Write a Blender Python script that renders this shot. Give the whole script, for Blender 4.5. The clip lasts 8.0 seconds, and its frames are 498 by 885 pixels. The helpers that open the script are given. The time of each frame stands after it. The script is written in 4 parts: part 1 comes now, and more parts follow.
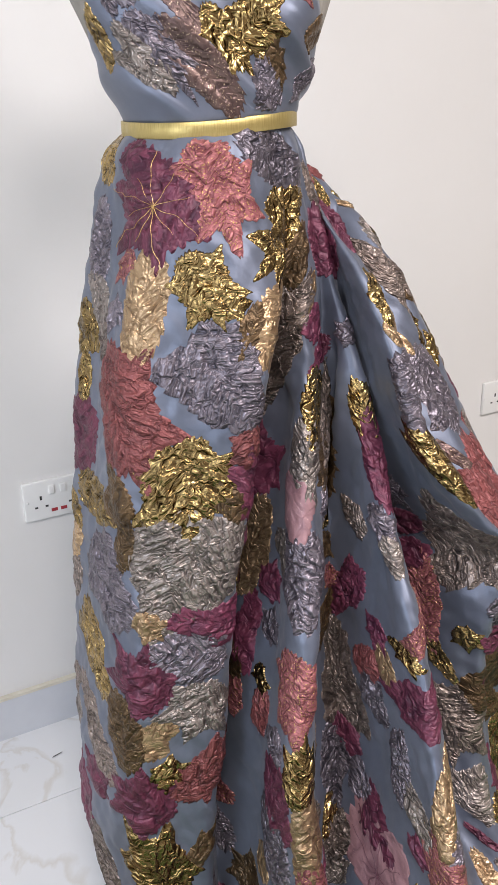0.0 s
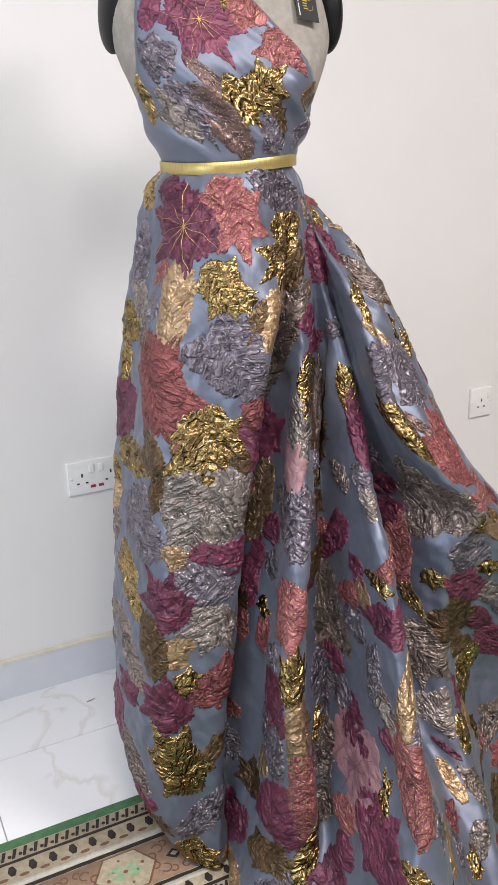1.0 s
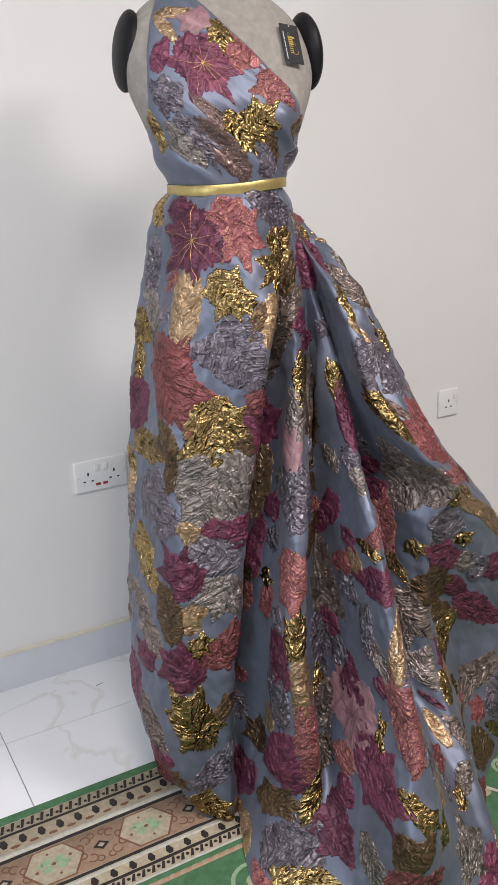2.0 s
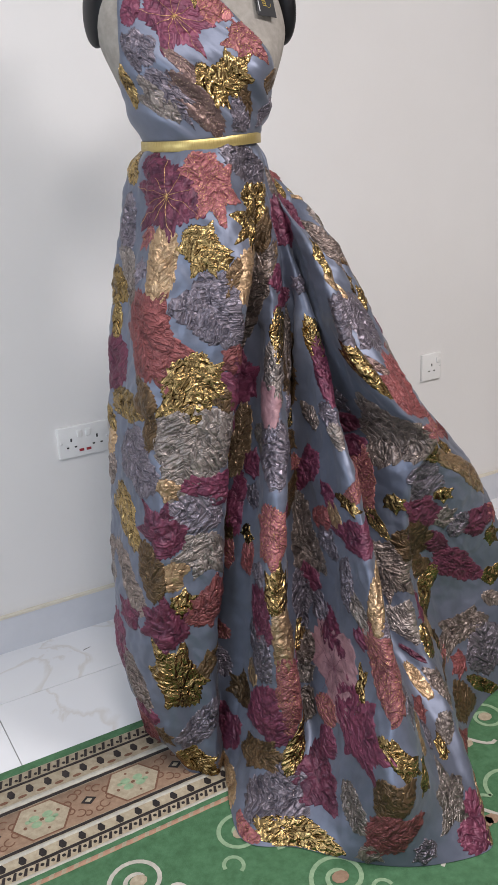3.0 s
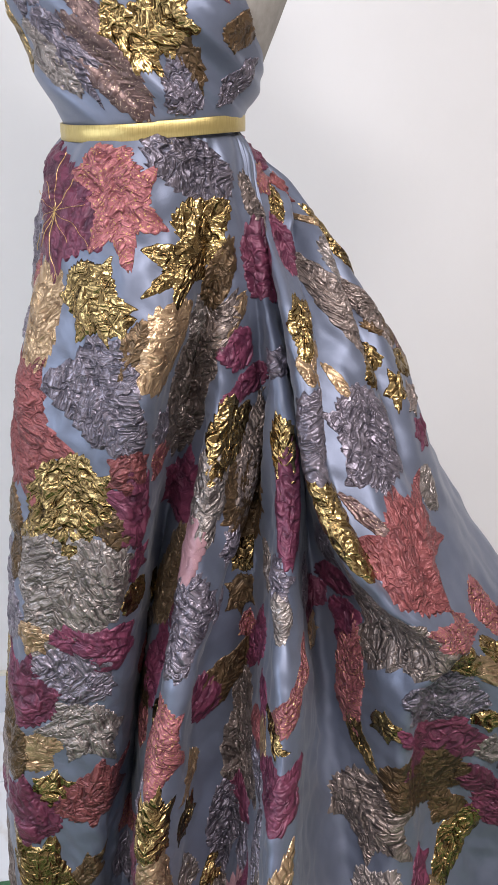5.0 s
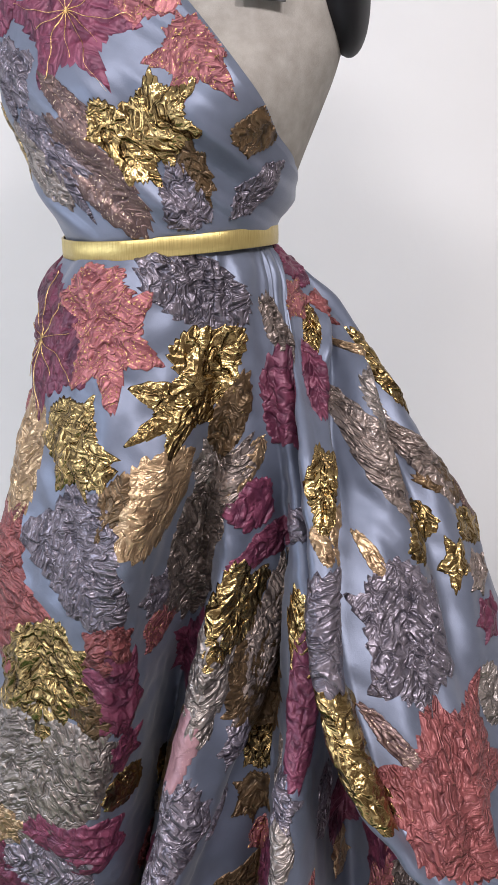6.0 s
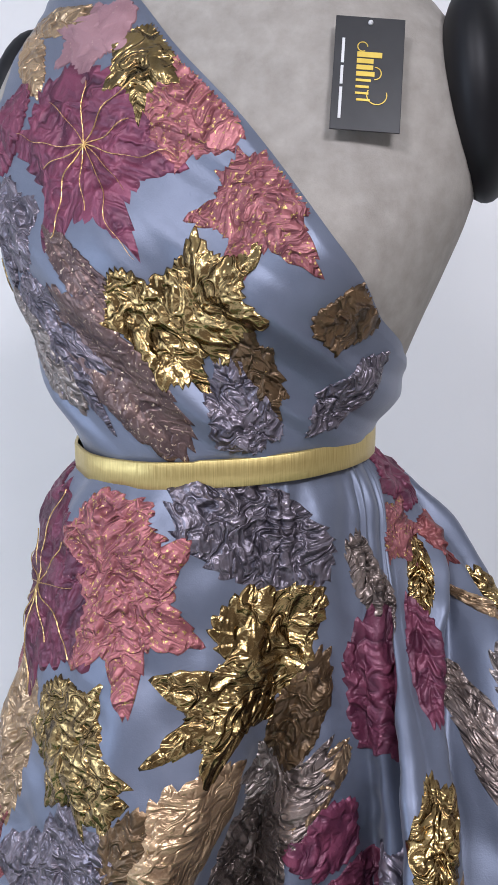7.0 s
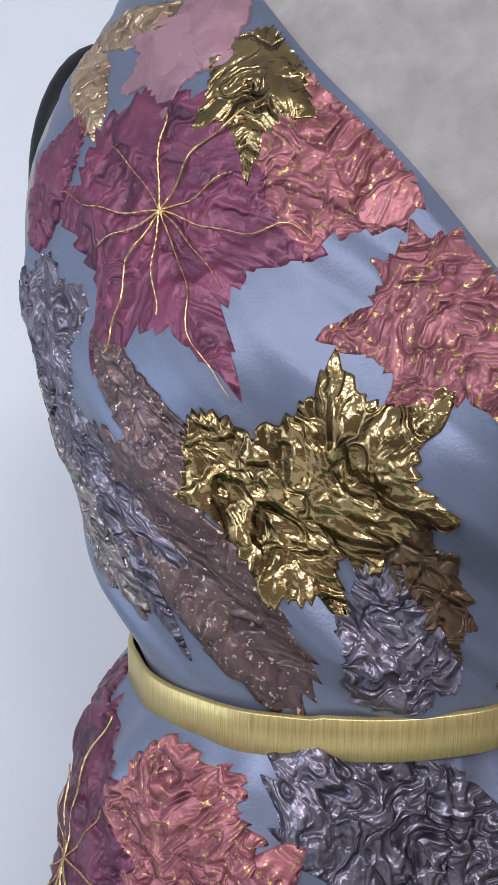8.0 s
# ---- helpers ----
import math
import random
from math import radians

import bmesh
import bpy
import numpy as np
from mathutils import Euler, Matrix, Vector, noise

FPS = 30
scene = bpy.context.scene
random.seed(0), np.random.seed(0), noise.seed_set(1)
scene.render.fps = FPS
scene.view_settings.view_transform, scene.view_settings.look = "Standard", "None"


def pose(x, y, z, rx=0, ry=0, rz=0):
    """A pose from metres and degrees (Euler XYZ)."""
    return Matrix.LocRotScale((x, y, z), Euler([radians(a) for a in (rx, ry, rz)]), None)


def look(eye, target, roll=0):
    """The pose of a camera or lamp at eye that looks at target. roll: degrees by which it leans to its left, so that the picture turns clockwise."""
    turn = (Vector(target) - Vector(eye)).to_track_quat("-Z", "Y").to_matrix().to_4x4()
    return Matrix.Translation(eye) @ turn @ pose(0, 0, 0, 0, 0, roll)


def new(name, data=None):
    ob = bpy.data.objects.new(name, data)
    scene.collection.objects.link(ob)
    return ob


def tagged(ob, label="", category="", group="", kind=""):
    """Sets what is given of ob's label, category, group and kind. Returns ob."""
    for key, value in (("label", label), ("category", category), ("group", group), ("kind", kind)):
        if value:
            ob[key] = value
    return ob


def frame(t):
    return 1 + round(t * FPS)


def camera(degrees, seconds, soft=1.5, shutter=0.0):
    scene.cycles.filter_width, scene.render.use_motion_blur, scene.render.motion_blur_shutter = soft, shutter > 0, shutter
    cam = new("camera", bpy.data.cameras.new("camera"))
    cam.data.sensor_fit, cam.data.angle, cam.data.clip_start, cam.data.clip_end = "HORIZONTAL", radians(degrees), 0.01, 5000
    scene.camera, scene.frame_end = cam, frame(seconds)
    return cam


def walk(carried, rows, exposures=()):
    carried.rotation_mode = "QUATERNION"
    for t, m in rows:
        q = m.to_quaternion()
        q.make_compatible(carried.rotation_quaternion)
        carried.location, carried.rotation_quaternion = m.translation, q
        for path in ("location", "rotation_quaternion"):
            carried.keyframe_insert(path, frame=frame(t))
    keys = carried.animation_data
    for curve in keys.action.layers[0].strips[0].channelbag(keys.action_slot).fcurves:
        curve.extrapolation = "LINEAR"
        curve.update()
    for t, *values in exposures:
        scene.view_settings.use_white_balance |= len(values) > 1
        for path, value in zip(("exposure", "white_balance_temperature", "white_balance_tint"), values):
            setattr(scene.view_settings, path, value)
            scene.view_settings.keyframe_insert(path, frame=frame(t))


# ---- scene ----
cam = camera(32.6, 8.0, soft=1.4)
PATH = [
    (0, (-0.092, -0.629, 1.294), (0.776, 1.019, 0.566), -1.6),
    (0.5, (-0.144, -0.792, 1.289), (0.692, 0.884, 0.589), -0.7),
    (1, (-0.219, -0.918, 1.307), (0.618, 0.774, 0.647), -1.3),
    (1.5, (-0.316, -1.005, 1.306), (0.571, 0.681, 0.697), -2.0),
    (2.8, (-0.399, -1.11, 1.279), (0.542, 0.541, 0.656), -2.1),
    (3, (-0.365, -1.099, 1.262), (0.561, 0.55, 0.611), -2.7),
    (3.5, (-0.187, -1.053, 1.255), (0.623, 0.631, 0.54), -2.6),
    (4, (0.022, -0.988, 1.248), (0.67, 0.759, 0.521), -1.3),
    (4.5, (0.209, -0.867, 1.252), (0.681, 0.923, 0.497), -1.1),
    (4.7, (0.285, -0.786, 1.271), (0.678, 1.023, 0.515), -0.6),
    (5.8, (0.521, -0.509, 1.337), (0.509, 1.39, 0.71), -0.8),
    (6, (0.554, -0.474, 1.341), (0.46, 1.432, 0.741), -1.0),
    (6.5, (0.577, -0.363, 1.376), (0.392, 1.553, 0.832), -1.4),
    (7, (0.538, -0.183, 1.422), (0.261, 1.746, 0.971), -0.5),
    (7.5, (0.49, -0.065, 1.446), (0.158, 1.867, 1.051), 0.1),
    (8, (0.469, 0.027, 1.458), (0.039, 1.945, 1.086), 0.7),
]
walk(cam, [(t, look(eye, target, roll)) for t, eye, target, roll in PATH], exposures=[(0, 0.12, 6450, 11), (1.0, 0.10, 6450, 11), (1.6, -0.14, 6450, 11), (2.9, -0.20, 6350, 11), (3.5, 0.02, 6200, 11), (4.5, 0.14, 6200, 12), (6.0, 0.06, 6200, 12), (6.5, -0.02, 6100, 12), (7.4, -0.18, 5600, 12), (8.0, -0.26, 5600, 12)])

# ---- world and light ----
world = bpy.data.worlds.new("world")
scene.world = world
world.use_nodes = True
sky = world.node_tree.nodes.new("ShaderNodeTexSky")
sky.sky_type = "NISHITA"
sky.sun_disc = False
sky.sun_elevation, sky.sun_rotation = radians(35), radians(250)
world.node_tree.links.new(sky.outputs[0], world.node_tree.nodes["Background"].inputs[0])
world.node_tree.nodes["Background"].inputs[1].default_value = 0.1


def area_lamp(name, m, wide, high, watts, colour):
    lamp = bpy.data.lights.new(name, "AREA")
    lamp.shape, lamp.size, lamp.size_y, lamp.energy, lamp.color = "RECTANGLE", wide, high, watts, colour
    ob = new(name, lamp)
    ob.matrix_world = m
    return ob


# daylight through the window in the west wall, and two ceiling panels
area_lamp("window_daylight", look((-2.42, -1.1, 1.45), (0.4, -0.1, 0.9)), 1.5, 1.3, 36, (0.74, 0.86, 1.0))
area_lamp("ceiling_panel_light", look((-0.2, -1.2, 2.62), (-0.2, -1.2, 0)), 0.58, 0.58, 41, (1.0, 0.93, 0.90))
# unseen panel, placed and strengthened to brighten the gown's right side
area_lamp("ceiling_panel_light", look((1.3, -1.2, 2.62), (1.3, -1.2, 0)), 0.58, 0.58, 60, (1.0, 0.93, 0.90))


# ---- materials ----
def material(name):
    m = bpy.data.materials.new(name)
    m.use_nodes = True
    return m, m.node_tree.nodes, m.node_tree.links, m.node_tree.nodes["Principled BSDF"]


def texture(nodes, links, kind, scale, coords="Object", **more):
    at = nodes.new("ShaderNodeTexCoord")
    node = nodes.new(kind)
    links.new(at.outputs[coords], node.inputs["Vector"])
    node.inputs["Scale"].default_value = scale
    for key, value in more.items():
        node.inputs[key].default_value = value
    return node


def ramp(nodes, links, source, stops):
    node = nodes.new("ShaderNodeValToRGB")
    e = node.color_ramp.elements
    while len(e) < len(stops):
        e.new(0.5)
    for k, (p, c) in enumerate(stops):
        e[k].position, e[k].color = p, (*c, 1)
    links.new(source, node.inputs[0])
    return node


def bump(nodes, links, source, shader, strength, distance, under=None):
    node = nodes.new("ShaderNodeBump")
    node.inputs["Strength"].default_value, node.inputs["Distance"].default_value = strength, distance
    links.new(source, node.inputs["Height"])
    if under:
        links.new(under.outputs[0], node.inputs["Normal"])
    links.new(node.outputs[0], shader.inputs["Normal"])
    return node


def speckled(name, dark, light, scale, rough, metal=0.0, bumps=(), sheen=0.0, spread=(0.3, 0.7)):
    """A surface that varies between two colours, with bumps of (scale, strength, metres)."""
    m, nodes, links, shader = material(name)
    n = texture(nodes, links, "ShaderNodeTexNoise", scale, Detail=6.0, Roughness=0.6)
    c = ramp(nodes, links, n.outputs["Fac"], [(spread[0], dark), (spread[1], light)])
    links.new(c.outputs[0], shader.inputs["Base Color"])
    shader.inputs["Roughness"].default_value = rough
    shader.inputs["Metallic"].default_value = metal
    shader.inputs["Sheen Weight"].default_value = sheen
    last = None
    for scale2, strength, deep in bumps:
        b = texture(nodes, links, "ShaderNodeTexNoise", scale2, Detail=3.0)
        last = bump(nodes, links, b.outputs["Fac"], shader, strength, deep, last)
    return m


WALL = speckled("white_wall_paint", (0.755, 0.745, 0.735), (0.80, 0.79, 0.78), 1.4, 0.55, bumps=((60, 0.15, 0.002),))
# dark tone picked to hold back bounced light from walls out of view
FAR_WALL = speckled("dark_unseen_wall", (0.20, 0.165, 0.14), (0.27, 0.23, 0.195), 1.4, 0.6, bumps=((60, 0.15, 0.002),))
CEILING = speckled("ceiling_paint", (0.78, 0.78, 0.77), (0.82, 0.82, 0.81), 2.0, 0.8)
GROUT = speckled("grout", (0.35, 0.34, 0.32), (0.5, 0.49, 0.46), 40, 0.8)
CANVAS = speckled("mannequin_canvas", (0.235, 0.215, 0.19), (0.325, 0.302, 0.27), 60, 0.85, bumps=((900, 0.4, 0.0006),))
BLACK = speckled("black_armhole_cap", (0.003, 0.003, 0.004), (0.007, 0.007, 0.009), 30, 0.5)
BLACK.node_tree.nodes["Principled BSDF"].inputs["Specular IOR Level"].default_value = 0.25
PLASTIC = speckled("white_socket_plastic", (0.78, 0.78, 0.77), (0.82, 0.82, 0.81), 20, 0.28)
SLOT = speckled("dark_slot", (0.02, 0.02, 0.02), (0.03, 0.03, 0.03), 20, 0.5)
RED = speckled("red_indicator", (0.30, 0.03, 0.04), (0.36, 0.04, 0.05), 20, 0.4)
SATIN = speckled("slate_satin", (0.104, 0.120, 0.166), (0.158, 0.178, 0.238), 9, 0.46, 0.5, bumps=((7, 0.2, 0.012), (60, 0.12, 0.002), (900, 0.3, 0.0004)), sheen=0.1)


def ribbon():
    """Woven metallic ribbon: fine upright ribs over slow changes of tone."""
    m, nodes, links, shader = material("gold_ribbon")
    at = nodes.new("ShaderNodeTexCoord")
    stretch = nodes.new("ShaderNodeMapping")
    stretch.inputs["Scale"].default_value = (1800, 120, 1)
    links.new(at.outputs["UV"], stretch.inputs["Vector"])
    ribs = nodes.new("ShaderNodeTexNoise")
    ribs.inputs["Scale"].default_value, ribs.inputs["Detail"].default_value = 1.0, 2.0
    links.new(stretch.outputs[0], ribs.inputs["Vector"])
    c = ramp(nodes, links, ribs.outputs["Fac"], [(0.25, (0.36, 0.275, 0.095)), (0.75, (0.58, 0.465, 0.19))])
    links.new(c.outputs[0], shader.inputs["Base Color"])
    shader.inputs["Roughness"].default_value, shader.inputs["Metallic"].default_value = 0.38, 0.7
    bump(nodes, links, ribs.outputs["Fac"], shader, 0.4, 0.0005)
    return m


RIBBON = ribbon()



def brocade(name, dark, light, metal, rough, fleck=None, share=0.6, ridges=125, tall=0.0042, bright=1.0):
    """Puckered woven leaf: two tones of thread with the furrows' shade put into their colour, flecks of metal, and
    short ridges that branch off the middle vein like a herringbone.
    """
    m, nodes, links, shader = material(name)

    def calc(kind, a, b=None, c=None):
        node = nodes.new("ShaderNodeMath")
        node.operation = kind
        for k, q in enumerate((a, b, c)):
            if isinstance(q, (int, float)):
                node.inputs[k].default_value = q
            elif q is not None:
                links.new(q, node.inputs[k])
        return node.outputs[0]

    at = nodes.new("ShaderNodeTexCoord")
    info = nodes.new("ShaderNodeObjectInfo")
    split = nodes.new("ShaderNodeSeparateXYZ")
    warp = nodes.new("ShaderNodeTexNoise")
    warp.inputs["Scale"].default_value, warp.inputs["Detail"].default_value = 34, 2.0
    links.new(at.outputs["UV"], warp.inputs["Vector"])
    links.new(at.outputs["UV"], split.inputs[0])
    bend = calc("MULTIPLY_ADD", warp.outputs["Fac"], 0.07, -0.035)
    side = calc("ADD", calc("ABSOLUTE", split.outputs[0]), bend)
    up = calc("ADD", split.outputs[1], bend)
    across = calc("MULTIPLY_ADD", side, -0.62, calc("MULTIPLY", up, 0.80))
    along = calc("MULTIPLY_ADD", side, 0.80, calc("MULTIPLY", up, 0.62))
    join = nodes.new("ShaderNodeCombineXYZ")
    links.new(across, join.inputs[0])
    links.new(calc("MULTIPLY", along, 0.55), join.inputs[1])
    links.new(calc("MULTIPLY", info.outputs["Random"], 3.0), join.inputs[2])
    n = nodes.new("ShaderNodeTexNoise")
    n.inputs["Scale"].default_value, n.inputs["Detail"].default_value = ridges, 1.5
    n.inputs["Distortion"].default_value = 0.7
    links.new(join.outputs[0], n.inputs["Vector"])
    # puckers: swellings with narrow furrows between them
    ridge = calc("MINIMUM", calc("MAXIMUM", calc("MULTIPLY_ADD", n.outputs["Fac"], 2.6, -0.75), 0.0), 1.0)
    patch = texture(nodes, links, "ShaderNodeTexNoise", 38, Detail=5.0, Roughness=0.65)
    # shade in the furrows and sheen on the crests are coloured in, over random patches
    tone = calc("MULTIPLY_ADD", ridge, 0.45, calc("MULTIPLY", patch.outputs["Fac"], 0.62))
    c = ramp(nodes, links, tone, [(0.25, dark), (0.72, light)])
    hue = nodes.new("ShaderNodeHueSaturation")
    span = nodes.new("ShaderNodeMapRange")
    span.inputs["To Min"].default_value, span.inputs["To Max"].default_value = 0.8 * bright, 1.2 * bright
    links.new(info.outputs["Random"], span.inputs["Value"])
    links.new(span.outputs[0], hue.inputs["Value"])
    links.new(c.outputs[0], hue.inputs["Color"])
    colour = hue.outputs[0]
    shader.inputs["Roughness"].default_value = rough
    shader.inputs["Metallic"].default_value = metal
    if fleck:
        f = texture(nodes, links, "ShaderNodeTexNoise", 430, Detail=2.0)
        k = ramp(nodes, links, f.outputs["Fac"], [(share, (0, 0, 0)), (share + 0.05, (1, 1, 1))])
        mix = nodes.new("ShaderNodeMix")
        mix.data_type = "RGBA"
        links.new(k.outputs[0], mix.inputs["Factor"])
        links.new(colour, mix.inputs["A"])
        mix.inputs["B"].default_value = (*fleck, 1)
        colour = mix.outputs["Result"]
        links.new(calc("MAXIMUM", k.outputs[0], metal), shader.inputs["Metallic"])
    links.new(colour, shader.inputs["Base Color"])
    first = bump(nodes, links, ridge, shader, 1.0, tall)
    b2 = texture(nodes, links, "ShaderNodeTexNoise", 700, Detail=1.0)
    bump(nodes, links, b2.outputs["Fac"], shader, 0.25, 0.0008, first)
    return m


THREAD = (0.55, 0.38, 0.14)
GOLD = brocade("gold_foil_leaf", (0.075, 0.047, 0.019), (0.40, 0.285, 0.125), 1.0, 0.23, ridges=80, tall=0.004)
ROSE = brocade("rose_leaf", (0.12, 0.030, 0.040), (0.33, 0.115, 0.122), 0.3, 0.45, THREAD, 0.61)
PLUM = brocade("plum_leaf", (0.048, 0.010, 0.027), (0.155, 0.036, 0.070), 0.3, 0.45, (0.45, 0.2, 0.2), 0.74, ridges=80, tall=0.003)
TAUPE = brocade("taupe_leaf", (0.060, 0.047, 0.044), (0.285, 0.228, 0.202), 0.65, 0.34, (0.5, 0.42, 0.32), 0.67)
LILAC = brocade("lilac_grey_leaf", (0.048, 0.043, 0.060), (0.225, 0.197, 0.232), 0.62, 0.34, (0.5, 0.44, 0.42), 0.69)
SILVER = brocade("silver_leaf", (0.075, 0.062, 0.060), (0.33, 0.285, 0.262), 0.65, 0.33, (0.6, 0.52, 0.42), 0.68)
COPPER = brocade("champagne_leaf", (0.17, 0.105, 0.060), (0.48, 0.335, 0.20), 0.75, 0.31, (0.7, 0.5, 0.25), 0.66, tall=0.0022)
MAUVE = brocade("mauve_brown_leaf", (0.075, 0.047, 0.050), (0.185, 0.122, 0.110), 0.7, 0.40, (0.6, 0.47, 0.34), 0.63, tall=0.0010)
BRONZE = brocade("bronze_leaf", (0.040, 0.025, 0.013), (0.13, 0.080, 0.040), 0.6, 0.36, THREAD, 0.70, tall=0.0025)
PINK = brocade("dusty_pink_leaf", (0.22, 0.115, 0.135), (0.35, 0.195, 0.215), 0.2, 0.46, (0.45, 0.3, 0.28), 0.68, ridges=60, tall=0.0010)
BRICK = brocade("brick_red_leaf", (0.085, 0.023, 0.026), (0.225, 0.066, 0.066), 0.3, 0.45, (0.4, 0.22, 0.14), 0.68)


def marble():
    m, nodes, links, shader = material("white_marble_tile")
    at = nodes.new("ShaderNodeTexCoord")
    info = nodes.new("ShaderNodeObjectInfo")
    add = nodes.new("ShaderNodeVectorMath")
    add.operation = "ADD"
    links.new(at.outputs["Object"], add.inputs[0])
    links.new(info.outputs["Random"], add.inputs[1])
    n = nodes.new("ShaderNodeTexNoise")
    n.inputs["Scale"].default_value, n.inputs["Detail"].default_value = 2.1, 8
    n.inputs["Distortion"].default_value = 1.2
    links.new(add.outputs[0], n.inputs["Vector"])
    c = ramp(nodes, links, n.outputs["Fac"], [(0.0, (0.76, 0.77, 0.79)), (0.47, (0.78, 0.79, 0.81)), (0.50, (0.69, 0.675, 0.655)), (0.512, (0.77, 0.78, 0.80))])
    links.new(c.outputs[0], shader.inputs["Base Color"])
    shader.inputs["Roughness"].default_value = 0.12
    return m


MARBLE = marble()


# ---- building helpers ----
def part(name, bm, mat, parent=None, label="", smooth=True):
    mesh = bpy.data.meshes.new(name)
    bm.to_mesh(mesh)
    bm.free()
    for f in mesh.polygons:
        f.use_smooth = smooth
    for q in (mat if isinstance(mat, (list, tuple)) else [mat]):
        mesh.materials.append(q)
    ob = new(name, mesh)
    ob.parent = parent
    if label:
        tagged(ob, label)
    return ob


def box(bm, x0, y0, z0, x1, y1, z1, bevel=0.0, index=0):
    made = bmesh.ops.create_cube(bm, size=1, matrix=Matrix.LocRotScale(((x0 + x1) / 2, (y0 + y1) / 2, (z0 + z1) / 2), None, (x1 - x0, y1 - y0, z1 - z0)))
    if bevel:
        edges = list({e for v in made["verts"] for e in v.link_edges})
        made = bmesh.ops.bevel(bm, geom=edges, offset=bevel, segments=2, affect="EDGES", profile=0.6)
    return made


def slab(name, x0, y0, z0, x1, y1, z1, mat, parent=None, bevel=0.0, label=""):
    bm = bmesh.new()
    box(bm, x0, y0, z0, x1, y1, z1, bevel)
    return part(name, bm, mat, parent, label, smooth=False)


def spline(points, q):
    """Smooth value between sorted (key, *values) rows, by Catmull-Rom tangents on uneven keys."""
    if q <= points[0][0]:
        return points[0][1:]
    if q >= points[-1][0]:
        return points[-1][1:]
    k = max(i for i in range(len(points) - 1) if points[i][0] <= q)
    a, b = points[k], points[k + 1]
    p, n = points[max(k - 1, 0)], points[min(k + 2, len(points) - 1)]
    h = b[0] - a[0]
    s = (q - a[0]) / h
    out = []
    for i in range(1, len(a)):
        m0 = (b[i] - p[i]) / (b[0] - p[0]) * h
        m1 = (n[i] - a[i]) / (n[0] - a[0]) * h
        out.append((2 * s**3 - 3 * s**2 + 1) * a[i] + (s**3 - 2 * s**2 + s) * m0 + (3 * s**2 - 2 * s**3) * b[i] + (s**3 - s**2) * m1)
    return out


# ---- the room ----
floor = tagged(new("floor"), "white marble tile floor with faint grey veins", "floor", kind="structure")
slab("grout", -2.6, -2.9, -0.06, 3.4, 1.1, -0.006, GROUT, floor)
wall_north = tagged(slab("wall_north", -2.6, 1.0, 0, 3.4, 1.12, 2.7, WALL), "plain white painted wall behind the dress", "wall", kind="structure")
# unseen south and east walls, darkened so the gold leaves reflect something dark
wall_south = tagged(slab("wall_south", -2.6, -2.92, 0, 3.4, -2.8, 2.7, FAR_WALL), "unseen closing wall, kept dark to deepen contrast on the gown", "wall", kind="structure")
wall_east = tagged(slab("wall_east", 3.3, -2.8, 0, 3.42, 1.0, 2.7, FAR_WALL), "unseen closing wall, kept dark to deepen contrast on the gown", "wall", kind="structure")
bm = bmesh.new()
for y0, y1, z0, z1 in ((-2.8, -1.85, 0, 2.7), (-0.35, 1.0, 0, 2.7), (-1.85, -0.35, 0, 0.8), (-1.85, -0.35, 2.1, 2.7)):
    box(bm, -2.6, y0, z0, -2.48, y1, z1)
wall_west = tagged(part("wall_west", bm, WALL, smooth=False), "white painted wall with a window opening", "wall", kind="structure")
ceiling = tagged(slab("ceiling", -2.6, -2.92, 2.7, 3.42, 1.12, 2.8, CEILING), "plain white ceiling", "ceiling", kind="structure")
# housings out of view, added only to go with the two panel lamps
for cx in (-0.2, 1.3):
    light = tagged(new("unseen_ceiling_light"), "unseen square white housing added above a panel lamp", "ceiling light", "ceiling lights")
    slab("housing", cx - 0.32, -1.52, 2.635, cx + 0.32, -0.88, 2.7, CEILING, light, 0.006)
skirting = tagged(new("baseboard"), "marble tile skirting with a pale bevelled top edge", "skirting", kind="structure")
SKIRT_TILE = speckled("skirting_marble", (0.58, 0.60, 0.65), (0.66, 0.68, 0.72), 6, 0.18)
SKIRT_TOP = speckled("skirting_edge", (0.62, 0.58, 0.48), (0.72, 0.68, 0.58), 20, 0.3)
for k in range(-4, 6):
    slab("skirting_tile", -0.071 + 0.6 * k, 0.988, 0.0, 0.527 + 0.6 * k, 1.0, 0.1, SKIRT_TILE, skirting)
slab("top_edge", -2.48, 0.987, 0.1, 3.3, 1.0, 0.108, SKIRT_TOP, skirting, 0.002)


# ---- the mannequin ----
CX = 0.43
TORSO = [(1.15, 0.075, 0.07, 0.46), (1.22, 0.085, 0.08, 0.455), (1.275, 0.104, 0.100, 0.45), (1.32, 0.124, 0.105, 0.45), (1.36, 0.140, 0.104, 0.45),
         (1.40, 0.157, 0.103, 0.45), (1.44, 0.173, 0.101, 0.453), (1.48, 0.182, 0.094, 0.457), (1.52, 0.179, 0.087, 0.462), (1.56, 0.161, 0.076, 0.47),
         (1.59, 0.136, 0.066, 0.476), (1.615, 0.10, 0.058, 0.48), (1.64, 0.062, 0.052, 0.48), (1.68, 0.05, 0.05, 0.48), (1.72, 0.05, 0.05, 0.48)]


